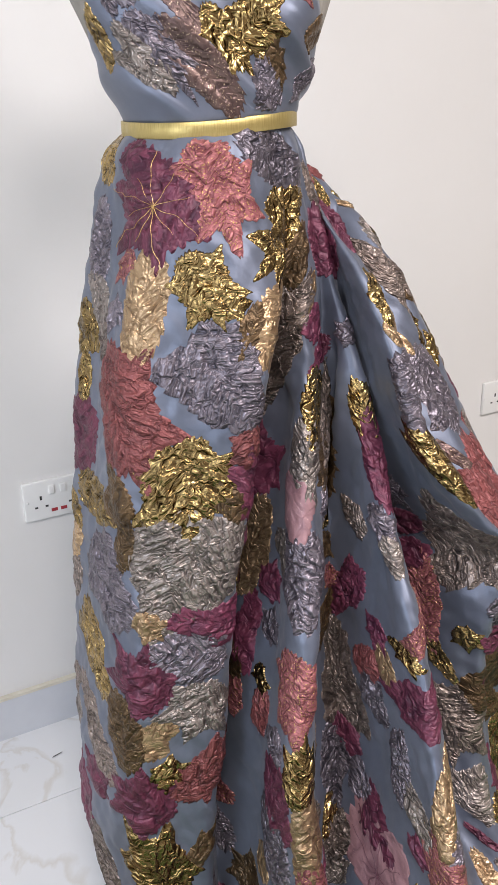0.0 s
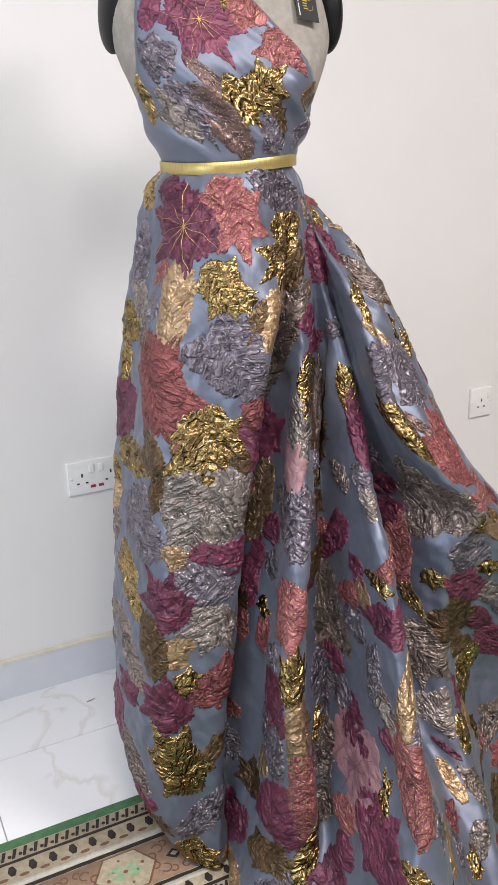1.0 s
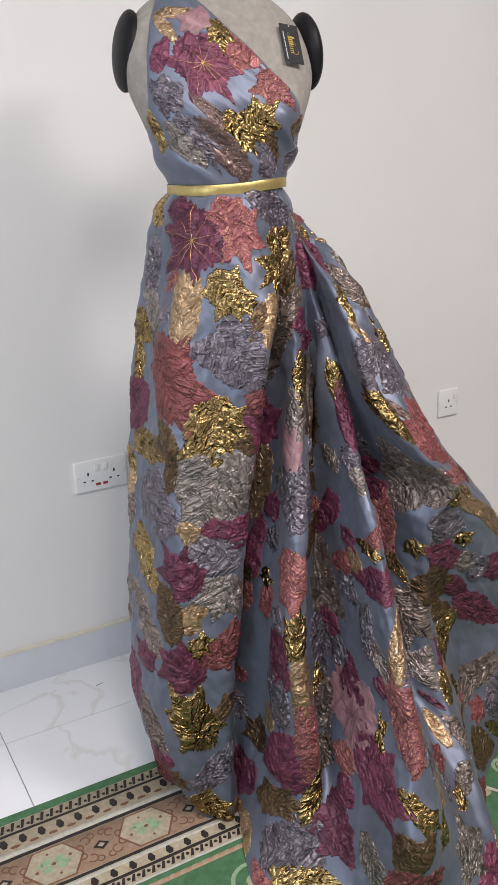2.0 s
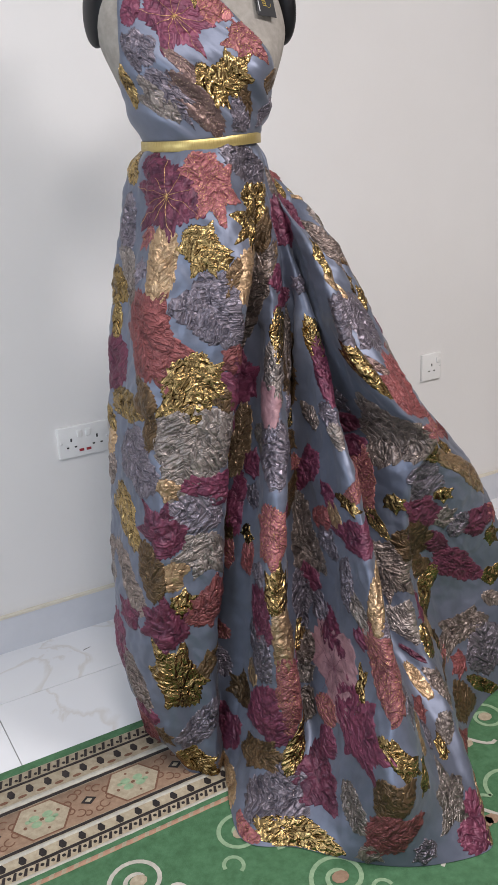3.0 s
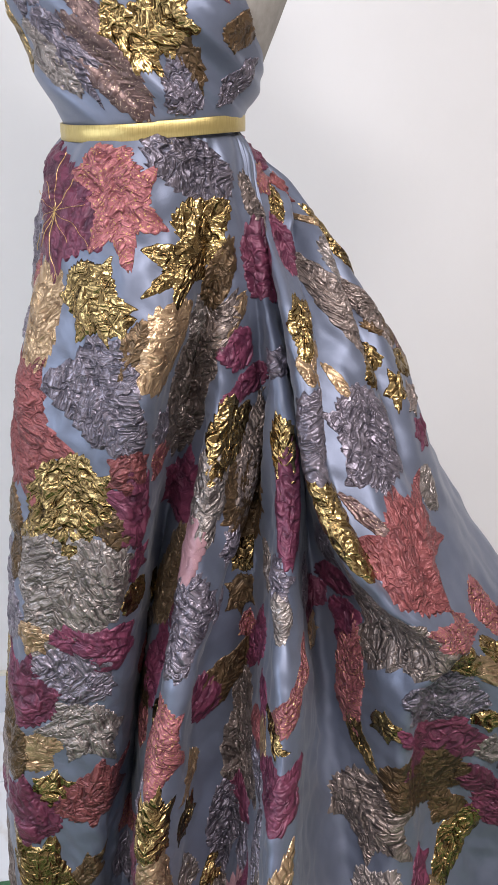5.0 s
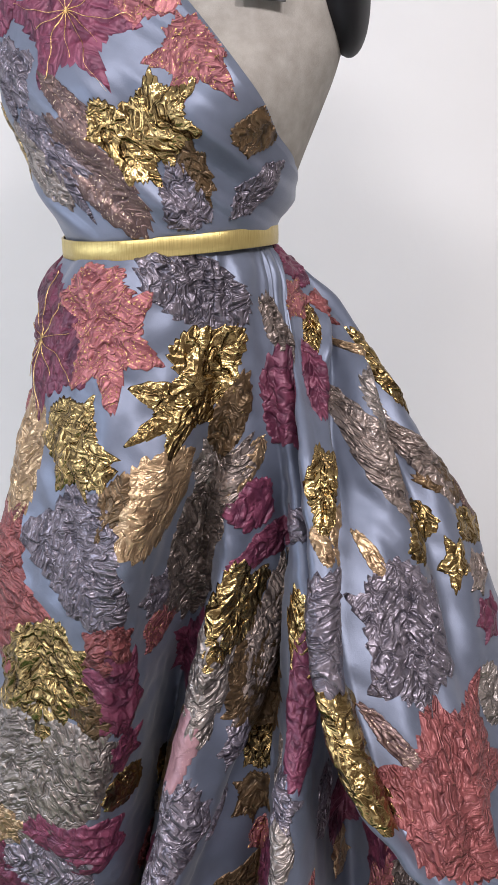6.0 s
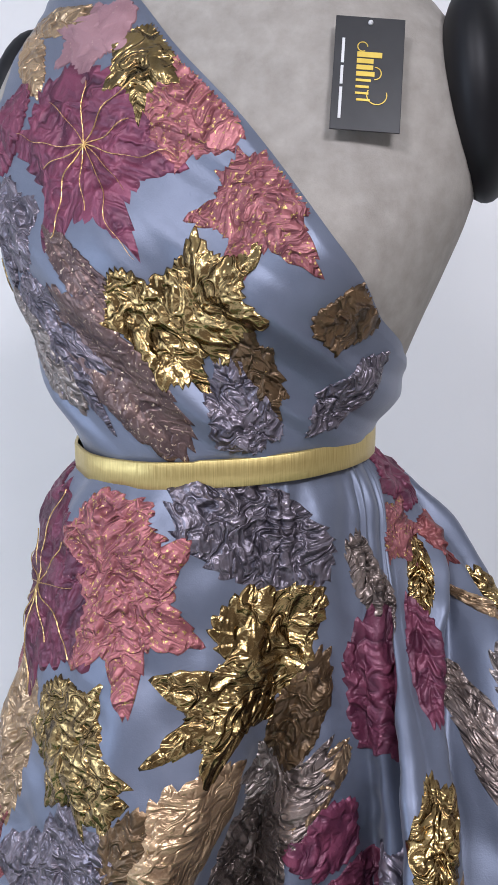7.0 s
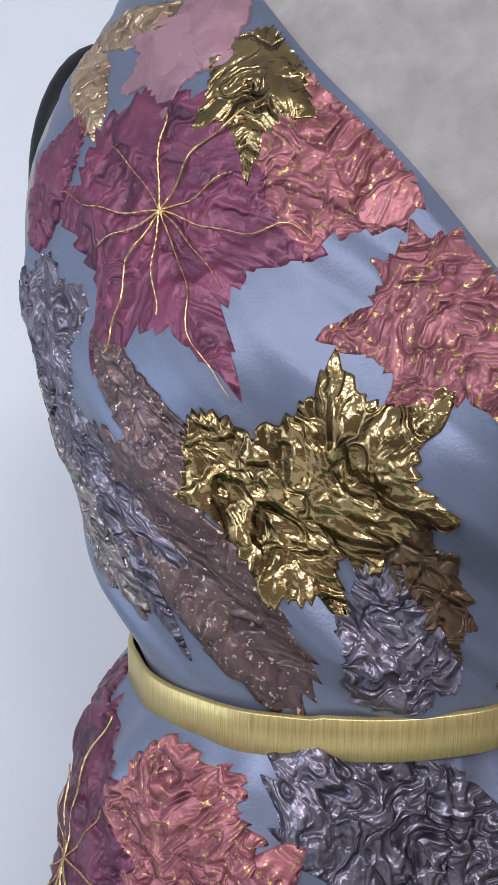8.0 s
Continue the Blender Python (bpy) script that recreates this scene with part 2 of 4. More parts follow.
def torso(phi, z, out=0.0):
    """A point on the mannequin: phi in degrees from the front, to its own left; out: metres off the surface."""
    a, b, cy = spline(TORSO, z)
    s, c = math.sin(radians(phi)), math.cos(radians(phi))
    e = 2 / 2.25
    dx, dy = (a + out) * math.copysign(abs(s)**e, s), -(b + out) * math.copysign(abs(c)**e, c)
    # the shoulders are turned a little against the waist
    k = max(0, min(1, (z - 1.30) / 0.16))
    turn = radians(-8) * k * k * (3 - 2 * k)
    x, y = CX + dx * math.cos(turn) - dy * math.sin(turn), cy + dx * math.sin(turn) + dy * math.cos(turn)
    # the bust
    front = max(0.0, c)**0.5
    for bx, bz, deep in ((0.500, 1.405, 0.032), (0.372, 1.415, 0.010)):
        y -= front * deep * math.exp(-((x - bx) / 0.052)**2 - ((z - bz) / 0.046)**2)
    return Vector((x, y, z))


def mannequin():
    bm = bmesh.new()
    rows = []
    levels = [1.15 + 0.57 * k / 56 for k in range(57)]
    for z in levels:
        rows.append([bm.verts.new(torso(360 * k / 72, z)) for k in range(72)])
    for r, q in zip(rows, rows[1:]):
        for k in range(72):
            bm.faces.new((r[k], r[(k + 1) % 72], q[(k + 1) % 72], q[k]))
    bm.faces.new(rows[-1])
    bm.faces.new(rows[0][::-1])
    for side in (-1, 1):
        made = bmesh.ops.create_uvsphere(bm, u_segments=32, v_segments=20, radius=1,
                                         matrix=Matrix.LocRotScale((CX + (0.176 if side > 0 else -0.160), 0.437 if side > 0 else 0.512, 1.518), Euler((0, radians(-7 * side), radians(-9))), (0.026, 0.060, 0.07)))
        for f in {f for v in made["verts"] for f in v.link_faces}:
            f.material_index = 1
    bmesh.ops.create_cone(bm, cap_ends=True, segments=24, radius1=0.016, radius2=0.016, depth=1.14, matrix=pose(CX, 0.45, 0.59))
    bmesh.ops.create_cone(bm, cap_ends=True, segments=40, radius1=0.14, radius2=0.13, depth=0.02, matrix=pose(CX, 0.45, 0.02))
    ob = part("mannequin", bm, [CANVAS, BLACK])
    return tagged(ob, "cream canvas dress form with black armhole caps, wearing the gown", "mannequin")


mannequin()

# ---- the gown: fold lines that run from the waist to the floor, each of (height, x, y) from the floor up ----
FOLDS = []


def fold(*rows):
    FOLDS.append(sorted(rows))


fold((0, .43, .66), (.5, .43, .66), (1.05, .43, .60), (1.2, .43, .575), (1.29, .43, .56))
fold((0, .22, .50), (.3, .205, .53), (.6, .22, .54), (.9, .25, .54), (1.1, .282, .535), (1.22, .31, .53), (1.29, .338, .514))
fold((0, .225, .37), (.1, .185, .375), (.16, .162, .385), (.29, .163, .41), (.53, .183, .425), (.66, .202, .43), (.98, .255, .455), (1.1, .278, .458), (1.22, .302, .455), (1.29, .318, .45))
fold((0, .225, .29), (.12, .187, .29), (.226, .190, .285), (.37, .190, .295), (.667, .214, .32), (.934, .24, .35), (1.17, .305, .372), (1.23, .325, .376), (1.29, .344, .378))
fold((0, .245, .265), (.04, .24, .272), (.24, .252, .272), (.53, .25, .285), (.9, .31, .288), (1.17, .377, .316), (1.23, .39, .33), (1.29, .401, .342))
fold((0, .27, .24), (.24, .30, .262), (.49, .336, .28), (.7, .358, .268), (.9, .385, .255), (.985, .402, .257), (1.085, .44, .297), (1.227, .472, .346), (1.29, .459, .342))
fold((0, .30, .26), (.05, .31, .27), (.25, .345, .34), (.5, .38, .39), (.7, .415, .40), (.85, .44, .395), (.98, .46, .37), (1.1, .478, .34), (1.29, .494, .358))
fold((0, .228, .064), (.05, .29, .09), (.1, .33, .108), (.24, .362, .10), (.44, .366, .135), (.62, .415, .187), (.8, .457, .25), (.952, .487, .298), (1.1, .503, .335), (1.29, .516, .378))
fold((0, .31, -.02), (.05, .36, .0), (.15, .42, .07), (.32, .475, .185), (.45, .505, .245), (.545, .512, .28), (.785, .547, .335), (.95, .549, .36), (1.08, .54, .358), (1.29, .529, .397))
fold((0, .39, -.115), (.139, .415, -.15), (.235, .437, -.115), (.317, .466, -.087), (.44, .492, -.004), (.6, .523, .09), (.734, .541, .182), (.85, .559, .262), (.95, .562, .305), (1.05, .555, .34), (1.29, .535, .412))
fold((0, .48, -.18), (.14, .5, -.155), (.24, .512, -.11), (.317, .51, -.07), (.44, .53, .01), (.6, .56, .115), (.734, .575, .2), (.9, .58, .28), (1.05, .565, .345), (1.29, .539, .423))
fold((0, .60, -.215), (.1, .62, -.08), (.226, .635, .10), (.3, .625, .16), (.45, .615, .22), (.6, .62, .28), (.72, .615, .32), (.85, .605, .35), (.95, .595, .36), (1.08, .57, .36), (1.29, .541, .435))
fold((0, .64, -.17), (.05, .66, -.12), (.15, .70, .0), (.3, .70, .12), (.45, .702, .152), (.617, .692, .138), (.684, .725, .117), (.763, .648, .123), (.89, .585, .195), (.983, .574, .233), (1.077, .569, .297), (1.16, .558, .385), (1.29, .542, .45))
fold((0, .78, .03), (.06, .76, .05), (.158, .82, .165), (.32, .793, .213), (.47, .76, .2), (.617, .75, .17), (.684, .757, .125), (.763, .71, .15), (.85, .68, .21), (.98, .64, .29), (1.08, .60, .34), (1.16, .575, .40), (1.29, .54, .47))
fold((0, .93, .12), (.1, .90, .155), (.25, .93, .22), (.4, .92, .2), (.555, .885, .175), (.62, .83, .175), (.725, .76, .18), (.806, .755, .25), (.964, .735, .36), (1.1, .655, .385), (1.19, .592, .45), (1.29, .534, .49))
fold((0, 1.18, .17), (.2, 1.12, .2), (.4, 1.05, .24), (.55, .97, .28), (.7, .885, .36), (.8, .825, .42), (.96, .735, .46), (1.1, .655, .475), (1.19, .60, .49), (1.29, .522, .514))
fold((0, 1.22, .35), (.25, 1.1, .42), (.5, .88, .55), (.8, .66, .6), (1.05, .53, .59), (1.29, .486, .547))

PER = 40                                                  # steps between two fold lines
HEIGHTS = [1.266 * (k / 230)**0.9 for k in range(231)]    # closer together near the floor


def contour(z):
    c = [Vector(spline(f, z)).to_2d() for f in FOLDS]
    n, out = len(c), []
    for k in range(n):
        p, a, b, q = c[k - 1], c[k], c[(k + 1) % n], c[(k + 2) % n]
        for j in range(PER):
            s = j / PER
            m0, m1 = (b - p) / 2, (q - a) / 2
            lim = 1.6 * (b - a).length
            m0 = m0 * min(1, lim / max(m0.length, 1e-6))
            m1 = m1 * min(1, lim / max(m1.length, 1e-6))
            out.append((2 * s**3 - 3 * s**2 + 1) * a + (s**3 - 2 * s**2 + s) * m0 + (3 * s**2 - 2 * s**3) * b + (s**3 - s**2) * m1)
    return out


def grid_mesh(bm, rows, closed):
    made = [[bm.verts.new(p) for p in r] for r in rows]
    for r, q in zip(made, made[1:]):
        n = len(r)
        for k in range(n if closed else n - 1):
            bm.faces.new((r[k], r[(k + 1) % n], q[(k + 1) % n], q[k]))
    return made


# lines of (height, place round the skirt in fold numbers), with depth in metres and width in fold numbers
CREASES = (
    ([(0.74, 12.42), (0.81, 12.45), (0.908, 12.5), (0.995, 12.72), (1.051, 12.98), (1.127, 13.4), (1.197, 14.18), (1.24, 14.5)], 0.024, 0.17),
    ([(0.84, 13.6), (0.924, 13.55), (0.975, 13.55), (1.021, 13.65), (1.071, 13.82), (1.127, 14.08), (1.177, 14.3), (1.22, 14.6)], 0.014, 0.13),
    ([(0.10, 7.78), (0.17, 7.78), (0.32, 7.55), (0.467, 7.58), (0.625, 7.48), (0.758, 7.78), (0.924, 8.32), (0.99, 8.5)], 0.016, 0.16),
    ([(0.12, 6.3), (0.207, 6.35), (0.422, 6.5), (0.576, 6.52), (0.715, 6.5), (0.836, 6.48), (0.95, 6.5)], 0.018, 0.2),
)


def skirt_rows():
    rows = []
    for z in HEIGHTS:
        line = contour(z)
        row = []
        n = len(line)
        for k, p in enumerate(line):
            d = line[(k + 1) % n] - line[k - 1]
            out = Vector((d.y, -d.x)).normalized()
            # soft creases of heavy brocade, and small gathers under the belt
            w = 0.007 * noise.noise((p.x * 10, p.y * 10, z * 4.5)) + 0.0042 * noise.noise((p.x * 26 + z * 8, p.y * 26, z * 16)) + 0.0028 * noise.noise((p.x * 55 + z * 20, p.y * 55, z * 45))
            u = k / PER
            w += 0.0025 * max(0, (z - 1.12) / 0.165)**1.5 * math.sin(u * 7.5 + 2 * math.sin(u * 2.3))
            # long pleats that fan out from the hip over the train
            fan = max(0, 1 - abs(u - 14.0) / 1.6)
            w += 0.006 * fan**0.5 * math.sin(u * 6.2 + 0.6) * max(0, min(1, (z - 0.55) / 0.25)) * max(0, min(1, (1.2 - z) / 0.12))
            # sharp creases between the pleats of the train
            for crease, deep, wide in CREASES:
                if crease[0][0] < z < crease[-1][0]:
                    ends = min(1, (z - crease[0][0]) / 0.06, (crease[-1][0] - z) / 0.05)
                    q = (u - spline(crease, z)[0]) / wide
                    w += deep * ends * (0.45 * math.exp(-((abs(q) - 2.2) / 1.3)**2) - math.exp(-q * q))
            w *= min(1, z / 0.03)
            x, y = p.x + out.x * w, p.y + out.y * w
            tight = max(0, (z - 1.225) / 0.04)**2
            d = math.hypot(x - CX, y - 0.45)
            q = 1 + (0.1045 / d - 1) * min(1, tight)
            x, y = CX + (x - CX) * q, 0.45 + (y - 0.45) * q
            # the belly of the front panel, and the hollow under it
            if y < 0.42:
                y -= 0.021 * math.exp(-((x - 0.385) / 0.055)**2 - ((z - 1.075) / 0.07)**2)
                y += 0.011 * math.exp(-((x - 0.345) / 0.05)**2 - ((z - 0.85) / 0.06)**2)
            row.append(Vector((x, y, z + 0.0105)))
        rows.append(row)
    return rows


SKIRT_ROWS = skirt_rows()
gown = tagged(new("gown"), "floor-length one-shoulder gown of slate-blue brocade with raised metallic leaves", "dress")
bm = bmesh.new()
grid_mesh(bm, SKIRT_ROWS, True)
skirt = part("skirt", bm, SATIN, gown, "slate-blue satin skirt with deep folds and a train")

# ---- the bodice, draped over one shoulder ----
def drape(phi, z):
    """Off-surface height of the draped cloth: folds that run from the shoulder down to the far side of the waist."""
    p = torso(phi, z)
    along = (p.x - 0.33) * 0.80 + (1.56 - z) * 0.62
    across = (p.x - 0.33) * 0.62 - (1.56 - z) * 0.80
    w = 0.0045 + 0.0062 * noise.noise((across * 26, along * 4, 3.0)) + 0.0024 * noise.noise((across * 70, along * 12, 7.0))
    near_waist = max(0, 1 - (z - 1.27) / 0.16)
    w += 0.006 * near_waist * math.exp(-((across + 0.062 - 0.03 * near_waist) / 0.012)**2)
    w += 0.005 * near_waist * math.exp(-((across + 0.018) / 0.010)**2)
    w += 0.005 * near_waist * math.sin(across * 170 + 2 + 12 * along)
    w = max(w, 0.0022)
    return 0.002 + (w - 0.002) * max(0.0, min(1, (z - 1.275) / 0.04))


BODICE_EDGES = []                                         # height, and where the cloth begins and ends round the body


def bodice_rows():
    rows = []
    for k in range(131):
        z = 1.262 + (1.608 - 1.262) * k / 130
        left = spline([(1.262, -178), (1.33, -152), (1.36, -118), (1.38, -95), (1.42, -70), (1.46, -59), (1.50, -55), (1.54, -54), (1.58, -58), (1.608, -66)], z)[0]
        # the edge follows the slanting neckline in front and sinks towards the back
        if z < 1.35:
            right = spline([(1.262, 178), (1.30, 140), (1.33, 100), (1.35, 72)], z)[0]
        else:
            x = spline([(1.35, 0.553), (1.40, 0.533), (1.432, 0.510), (1.497, 0.459), (1.546, 0.412), (1.583, 0.381), (1.608, 0.355)], z)[0]
            lo, hi = left + 4, 90.0
            for _ in range(24):
                mid = (lo + hi) / 2
                lo, hi = (mid, hi) if torso(mid, z).x < x else (lo, mid)
            right = lo
            near = max(0, 1 - (z - 1.35) / 0.03)
            right += (72 - right) * near**2
        BODICE_EDGES.append((z, left, right))
        row = []
        for q in range(201):
            phi = left + (right - left) * q / 200
            edge = min(q, 200 - q) / 200
            row.append(torso(phi, z, drape(phi, z) * min(1, 0.45 + edge * 14)))
        rows.append(row)
    return rows


BODICE_ROWS = bodice_rows()
bm = bmesh.new()
grid_mesh(bm, BODICE_ROWS, False)
bodice = part("bodice", bm, SATIN, gown, "one-shoulder bodice draped in diagonal folds")

# ---- the belt: a woven gold ribbon round the waist ----
bm = bmesh.new()
rows = []
for dz, out in ((-0.0095, 0.0060), (-0.0094, 0.0080), (-0.0088, 0.0085), (0.0, 0.0087), (0.0088, 0.0085), (0.0094, 0.0080), (0.0095, 0.0060)):
    row = []
    for k in range(240):
        phi = 360 * k / 240
        p = torso(phi, 1.277)
        c = Vector((CX, 0.45, 1.277))
        d = (p - c).normalized()
        wob = 0.0012 * noise.noise((d.x * 5, d.y * 5, 1.0))
        row.append(p + d * (out + wob) + Vector((0, 0, dz + 0.004 * d.x + 0.002 * math.sin(phi / 30))))
    rows.append(row)
made = grid_mesh(bm, rows, True)
weave = bm.loops.layers.uv.new("weave")
for j in range(len(made) - 1):
    for k in range(240):
        corners = {made[j][k]: (k, j), made[j][(k + 1) % 240]: (k + 1, j), made[j + 1][k]: (k, j + 1), made[j + 1][(k + 1) % 240]: (k + 1, j + 1)}
        near = next(f for f in made[j][k].link_faces if all(v in corners for v in f.verts))
        for corner in near.loops:
            i, r = corners[corner.vert]
            corner[weave].uv = (i * 0.0028, r * 0.0032)
belt = tagged(part("belt", bm, RIBBON), "narrow gold ribbon belt round the waist of the gown", "belt")

# ---- leaves woven into the brocade ----
class Sheet:
    """A cloth surface as a grid of points, with lengths along its rows, so that motifs can be laid on it along the weave."""

    def __init__(self, rows, closed, cut=None):
        p = np.array([[tuple(v) for v in r] for r in rows])
        if closed:
            p = np.concatenate([p, p[:, :1]], axis=1)
        self.points, self.closed, self.cut = p, closed, cut
        self.along = np.concatenate([np.zeros((len(p), 1)), np.cumsum(np.linalg.norm(np.diff(p, axis=1), axis=2), axis=1)], axis=1)
        du, dv = np.gradient(p, axis=1), np.gradient(p, axis=0)
        if closed:
            du[:, 0] = du[:, -1] = p[:, 1] - p[:, -2]
        n = np.cross(du, dv)
        self.normals = n / np.maximum(np.linalg.norm(n, axis=2, keepdims=True), 1e-9)

    def nearest(self, at):
        d = np.linalg.norm(self.points - np.array(at), axis=2)
        j, k = np.unravel_index(np.argmin(d), d.shape)
        return d[j, k], j, k

    def lay(self, j, k, u, v):
        """Places, normals and whether they lie on the cloth, at u metres along the rows and v metres up from grid point j, k."""
        p = self.points
        rise = np.concatenate([[0], np.cumsum(np.linalg.norm(np.diff(p[:, k], axis=0), axis=1))])
        want = rise[j] + v
        ok = (want >= rise[0]) & (want <= rise[-1])
        row = np.interp(want, rise, np.arange(len(rise)))
        lo = np.clip(row.astype(int), 0, len(p) - 2)
        f = row - lo
        out, nor = np.zeros((len(u), 3)), np.zeros((len(u), 3))
        for r in np.unique(np.concatenate([lo, lo + 1])):
            for pick, w in ((lo == r, 1 - f), (lo + 1 == r, f)):
                if not pick.any():
                    continue
                a = self.along[r]
                x = a[k] + u[pick]
                if self.closed:
                    x = x % a[-1]
                spot = np.interp(x, a, np.arange(len(a)))
                c = np.clip(spot.astype(int), 0, len(a) - 2)
                g = (spot - c)[:, None]
                w = w[pick][:, None]
                out[pick] += w * (p[r, c] * (1 - g) + p[r, c + 1] * g)
                nor[pick] += w * (self.normals[r, c] * (1 - g) + self.normals[r, c + 1] * g)
                if self.cut is not None:
                    ok[pick] &= (spot > self.cut[r][0]) & (spot < self.cut[r][1])
        nor /= np.maximum(np.linalg.norm(nor, axis=1, keepdims=True), 1e-9)
        return out, nor, ok


ROUND = [[torso(-178 + 356 * k / 260, z, drape(-178 + 356 * k / 260, z)) for k in range(261)] for z, _, _ in BODICE_EDGES]
CUT = [((a + 178) * 260 / 356 + 0.5, (b + 178) * 260 / 356 - 0.5) for _, a, b in BODICE_EDGES]
SHEETS = ((Sheet(SKIRT_ROWS, True), skirt), (Sheet(ROUND, False, CUT), bodice))


def outline(kind, a, seed):
    """Radius of a leaf's edge at the angle a (radians from its tip)."""
    a = (a + math.pi) % (2 * math.pi) - math.pi
    if kind in ("maple", "lobed"):
        r = 0.0
        for at, far, wide in ((0, 1.0, 0.42), (0.98, 0.98, 0.42), (-0.98, 0.98, 0.42), (2.0, 0.88, 0.44), (-2.0, 0.88, 0.44), (2.85, 0.66, 0.4), (-2.85, 0.66, 0.4)):
            d = abs((a - at + math.pi) % (2 * math.pi) - math.pi)
            r = max(r, far * (1 - 0.50 * (d / wide)**0.85) if d < wide * 1.4 else 0)
        r = max(r, 0.64 if kind == "maple" else 0.53)
        teeth, deep = 34, 0.10
    elif kind == "broad":
        r = 0.86 + 0.11 * math.cos(a * 3) * (1 if abs(a) < 2.4 else 0.6) + 0.07 * math.cos(a * 5 + seed)
        teeth, deep = 22, 0.11
    elif kind == "star":
        d = abs((a * 5 / (2 * math.pi)) % 1 - 0.5) * 2
        r = 0.55 + 0.45 * d**1.4
        teeth, deep = 24, 0.10
    else:                                                  # pointed oval
        r = 0.76 + 0.24 * abs(math.cos(a))**2.4 * (1 if abs(a) < 1.6 else 0.8)
        teeth, deep = 22, 0.11
    tooth = (a * teeth / (2 * math.pi) + 0.4 * math.sin(a * 3 + seed)) % 1
    rough = 1 + 0.16 * noise.noise((math.cos(a) * 1.7 + seed, math.sin(a) * 1.7, seed * 3.1)) + 0.07 * noise.noise((math.cos(a) * 6 + seed, math.sin(a) * 6, seed))
    return r * (1 - deep * tooth) * rough


LEAVES = []
# ridges per metre, height in metres and share of fine ridges, by kind of weave
WEAVE = {"gold_foil_leaf": (50, 0.0034, 0.25), "rose_leaf": (70, 0.0026, 0.3), "plum_leaf": (46, 0.0036, 0.25), "taupe_leaf": (60, 0.0034, 0.3),
         "lilac_grey_leaf": (58, 0.0038, 0.3), "silver_leaf": (56, 0.0034, 0.3), "champagne_leaf": (52, 0.0024, 0.3), "bronze_leaf": (50, 0.0026, 0.3),
         "mauve_brown_leaf": (50, 0.0018, 0.3), "dusty_pink_leaf": (40, 0.0016, 0.2), "brick_red_leaf": (64, 0.0034, 0.3)}


def keep_largest(bm):
    """Drops all but the largest connected patch."""
    seen, best = set(), []
    for v in bm.verts:
        if v in seen:
            continue
        patch, todo = [], [v]
        seen.add(v)
        while todo:
            q = todo.pop()
            patch.append(q)
            for e in q.link_edges:
                o = e.other_vert(q)
                if o not in seen and e.link_faces:
                    seen.add(o)
                    todo.append(o)
        if len(patch) > len(best):
            best = patch
    best = set(best)
    bmesh.ops.delete(bm, geom=[v for v in bm.verts if v not in best], context="VERTS")


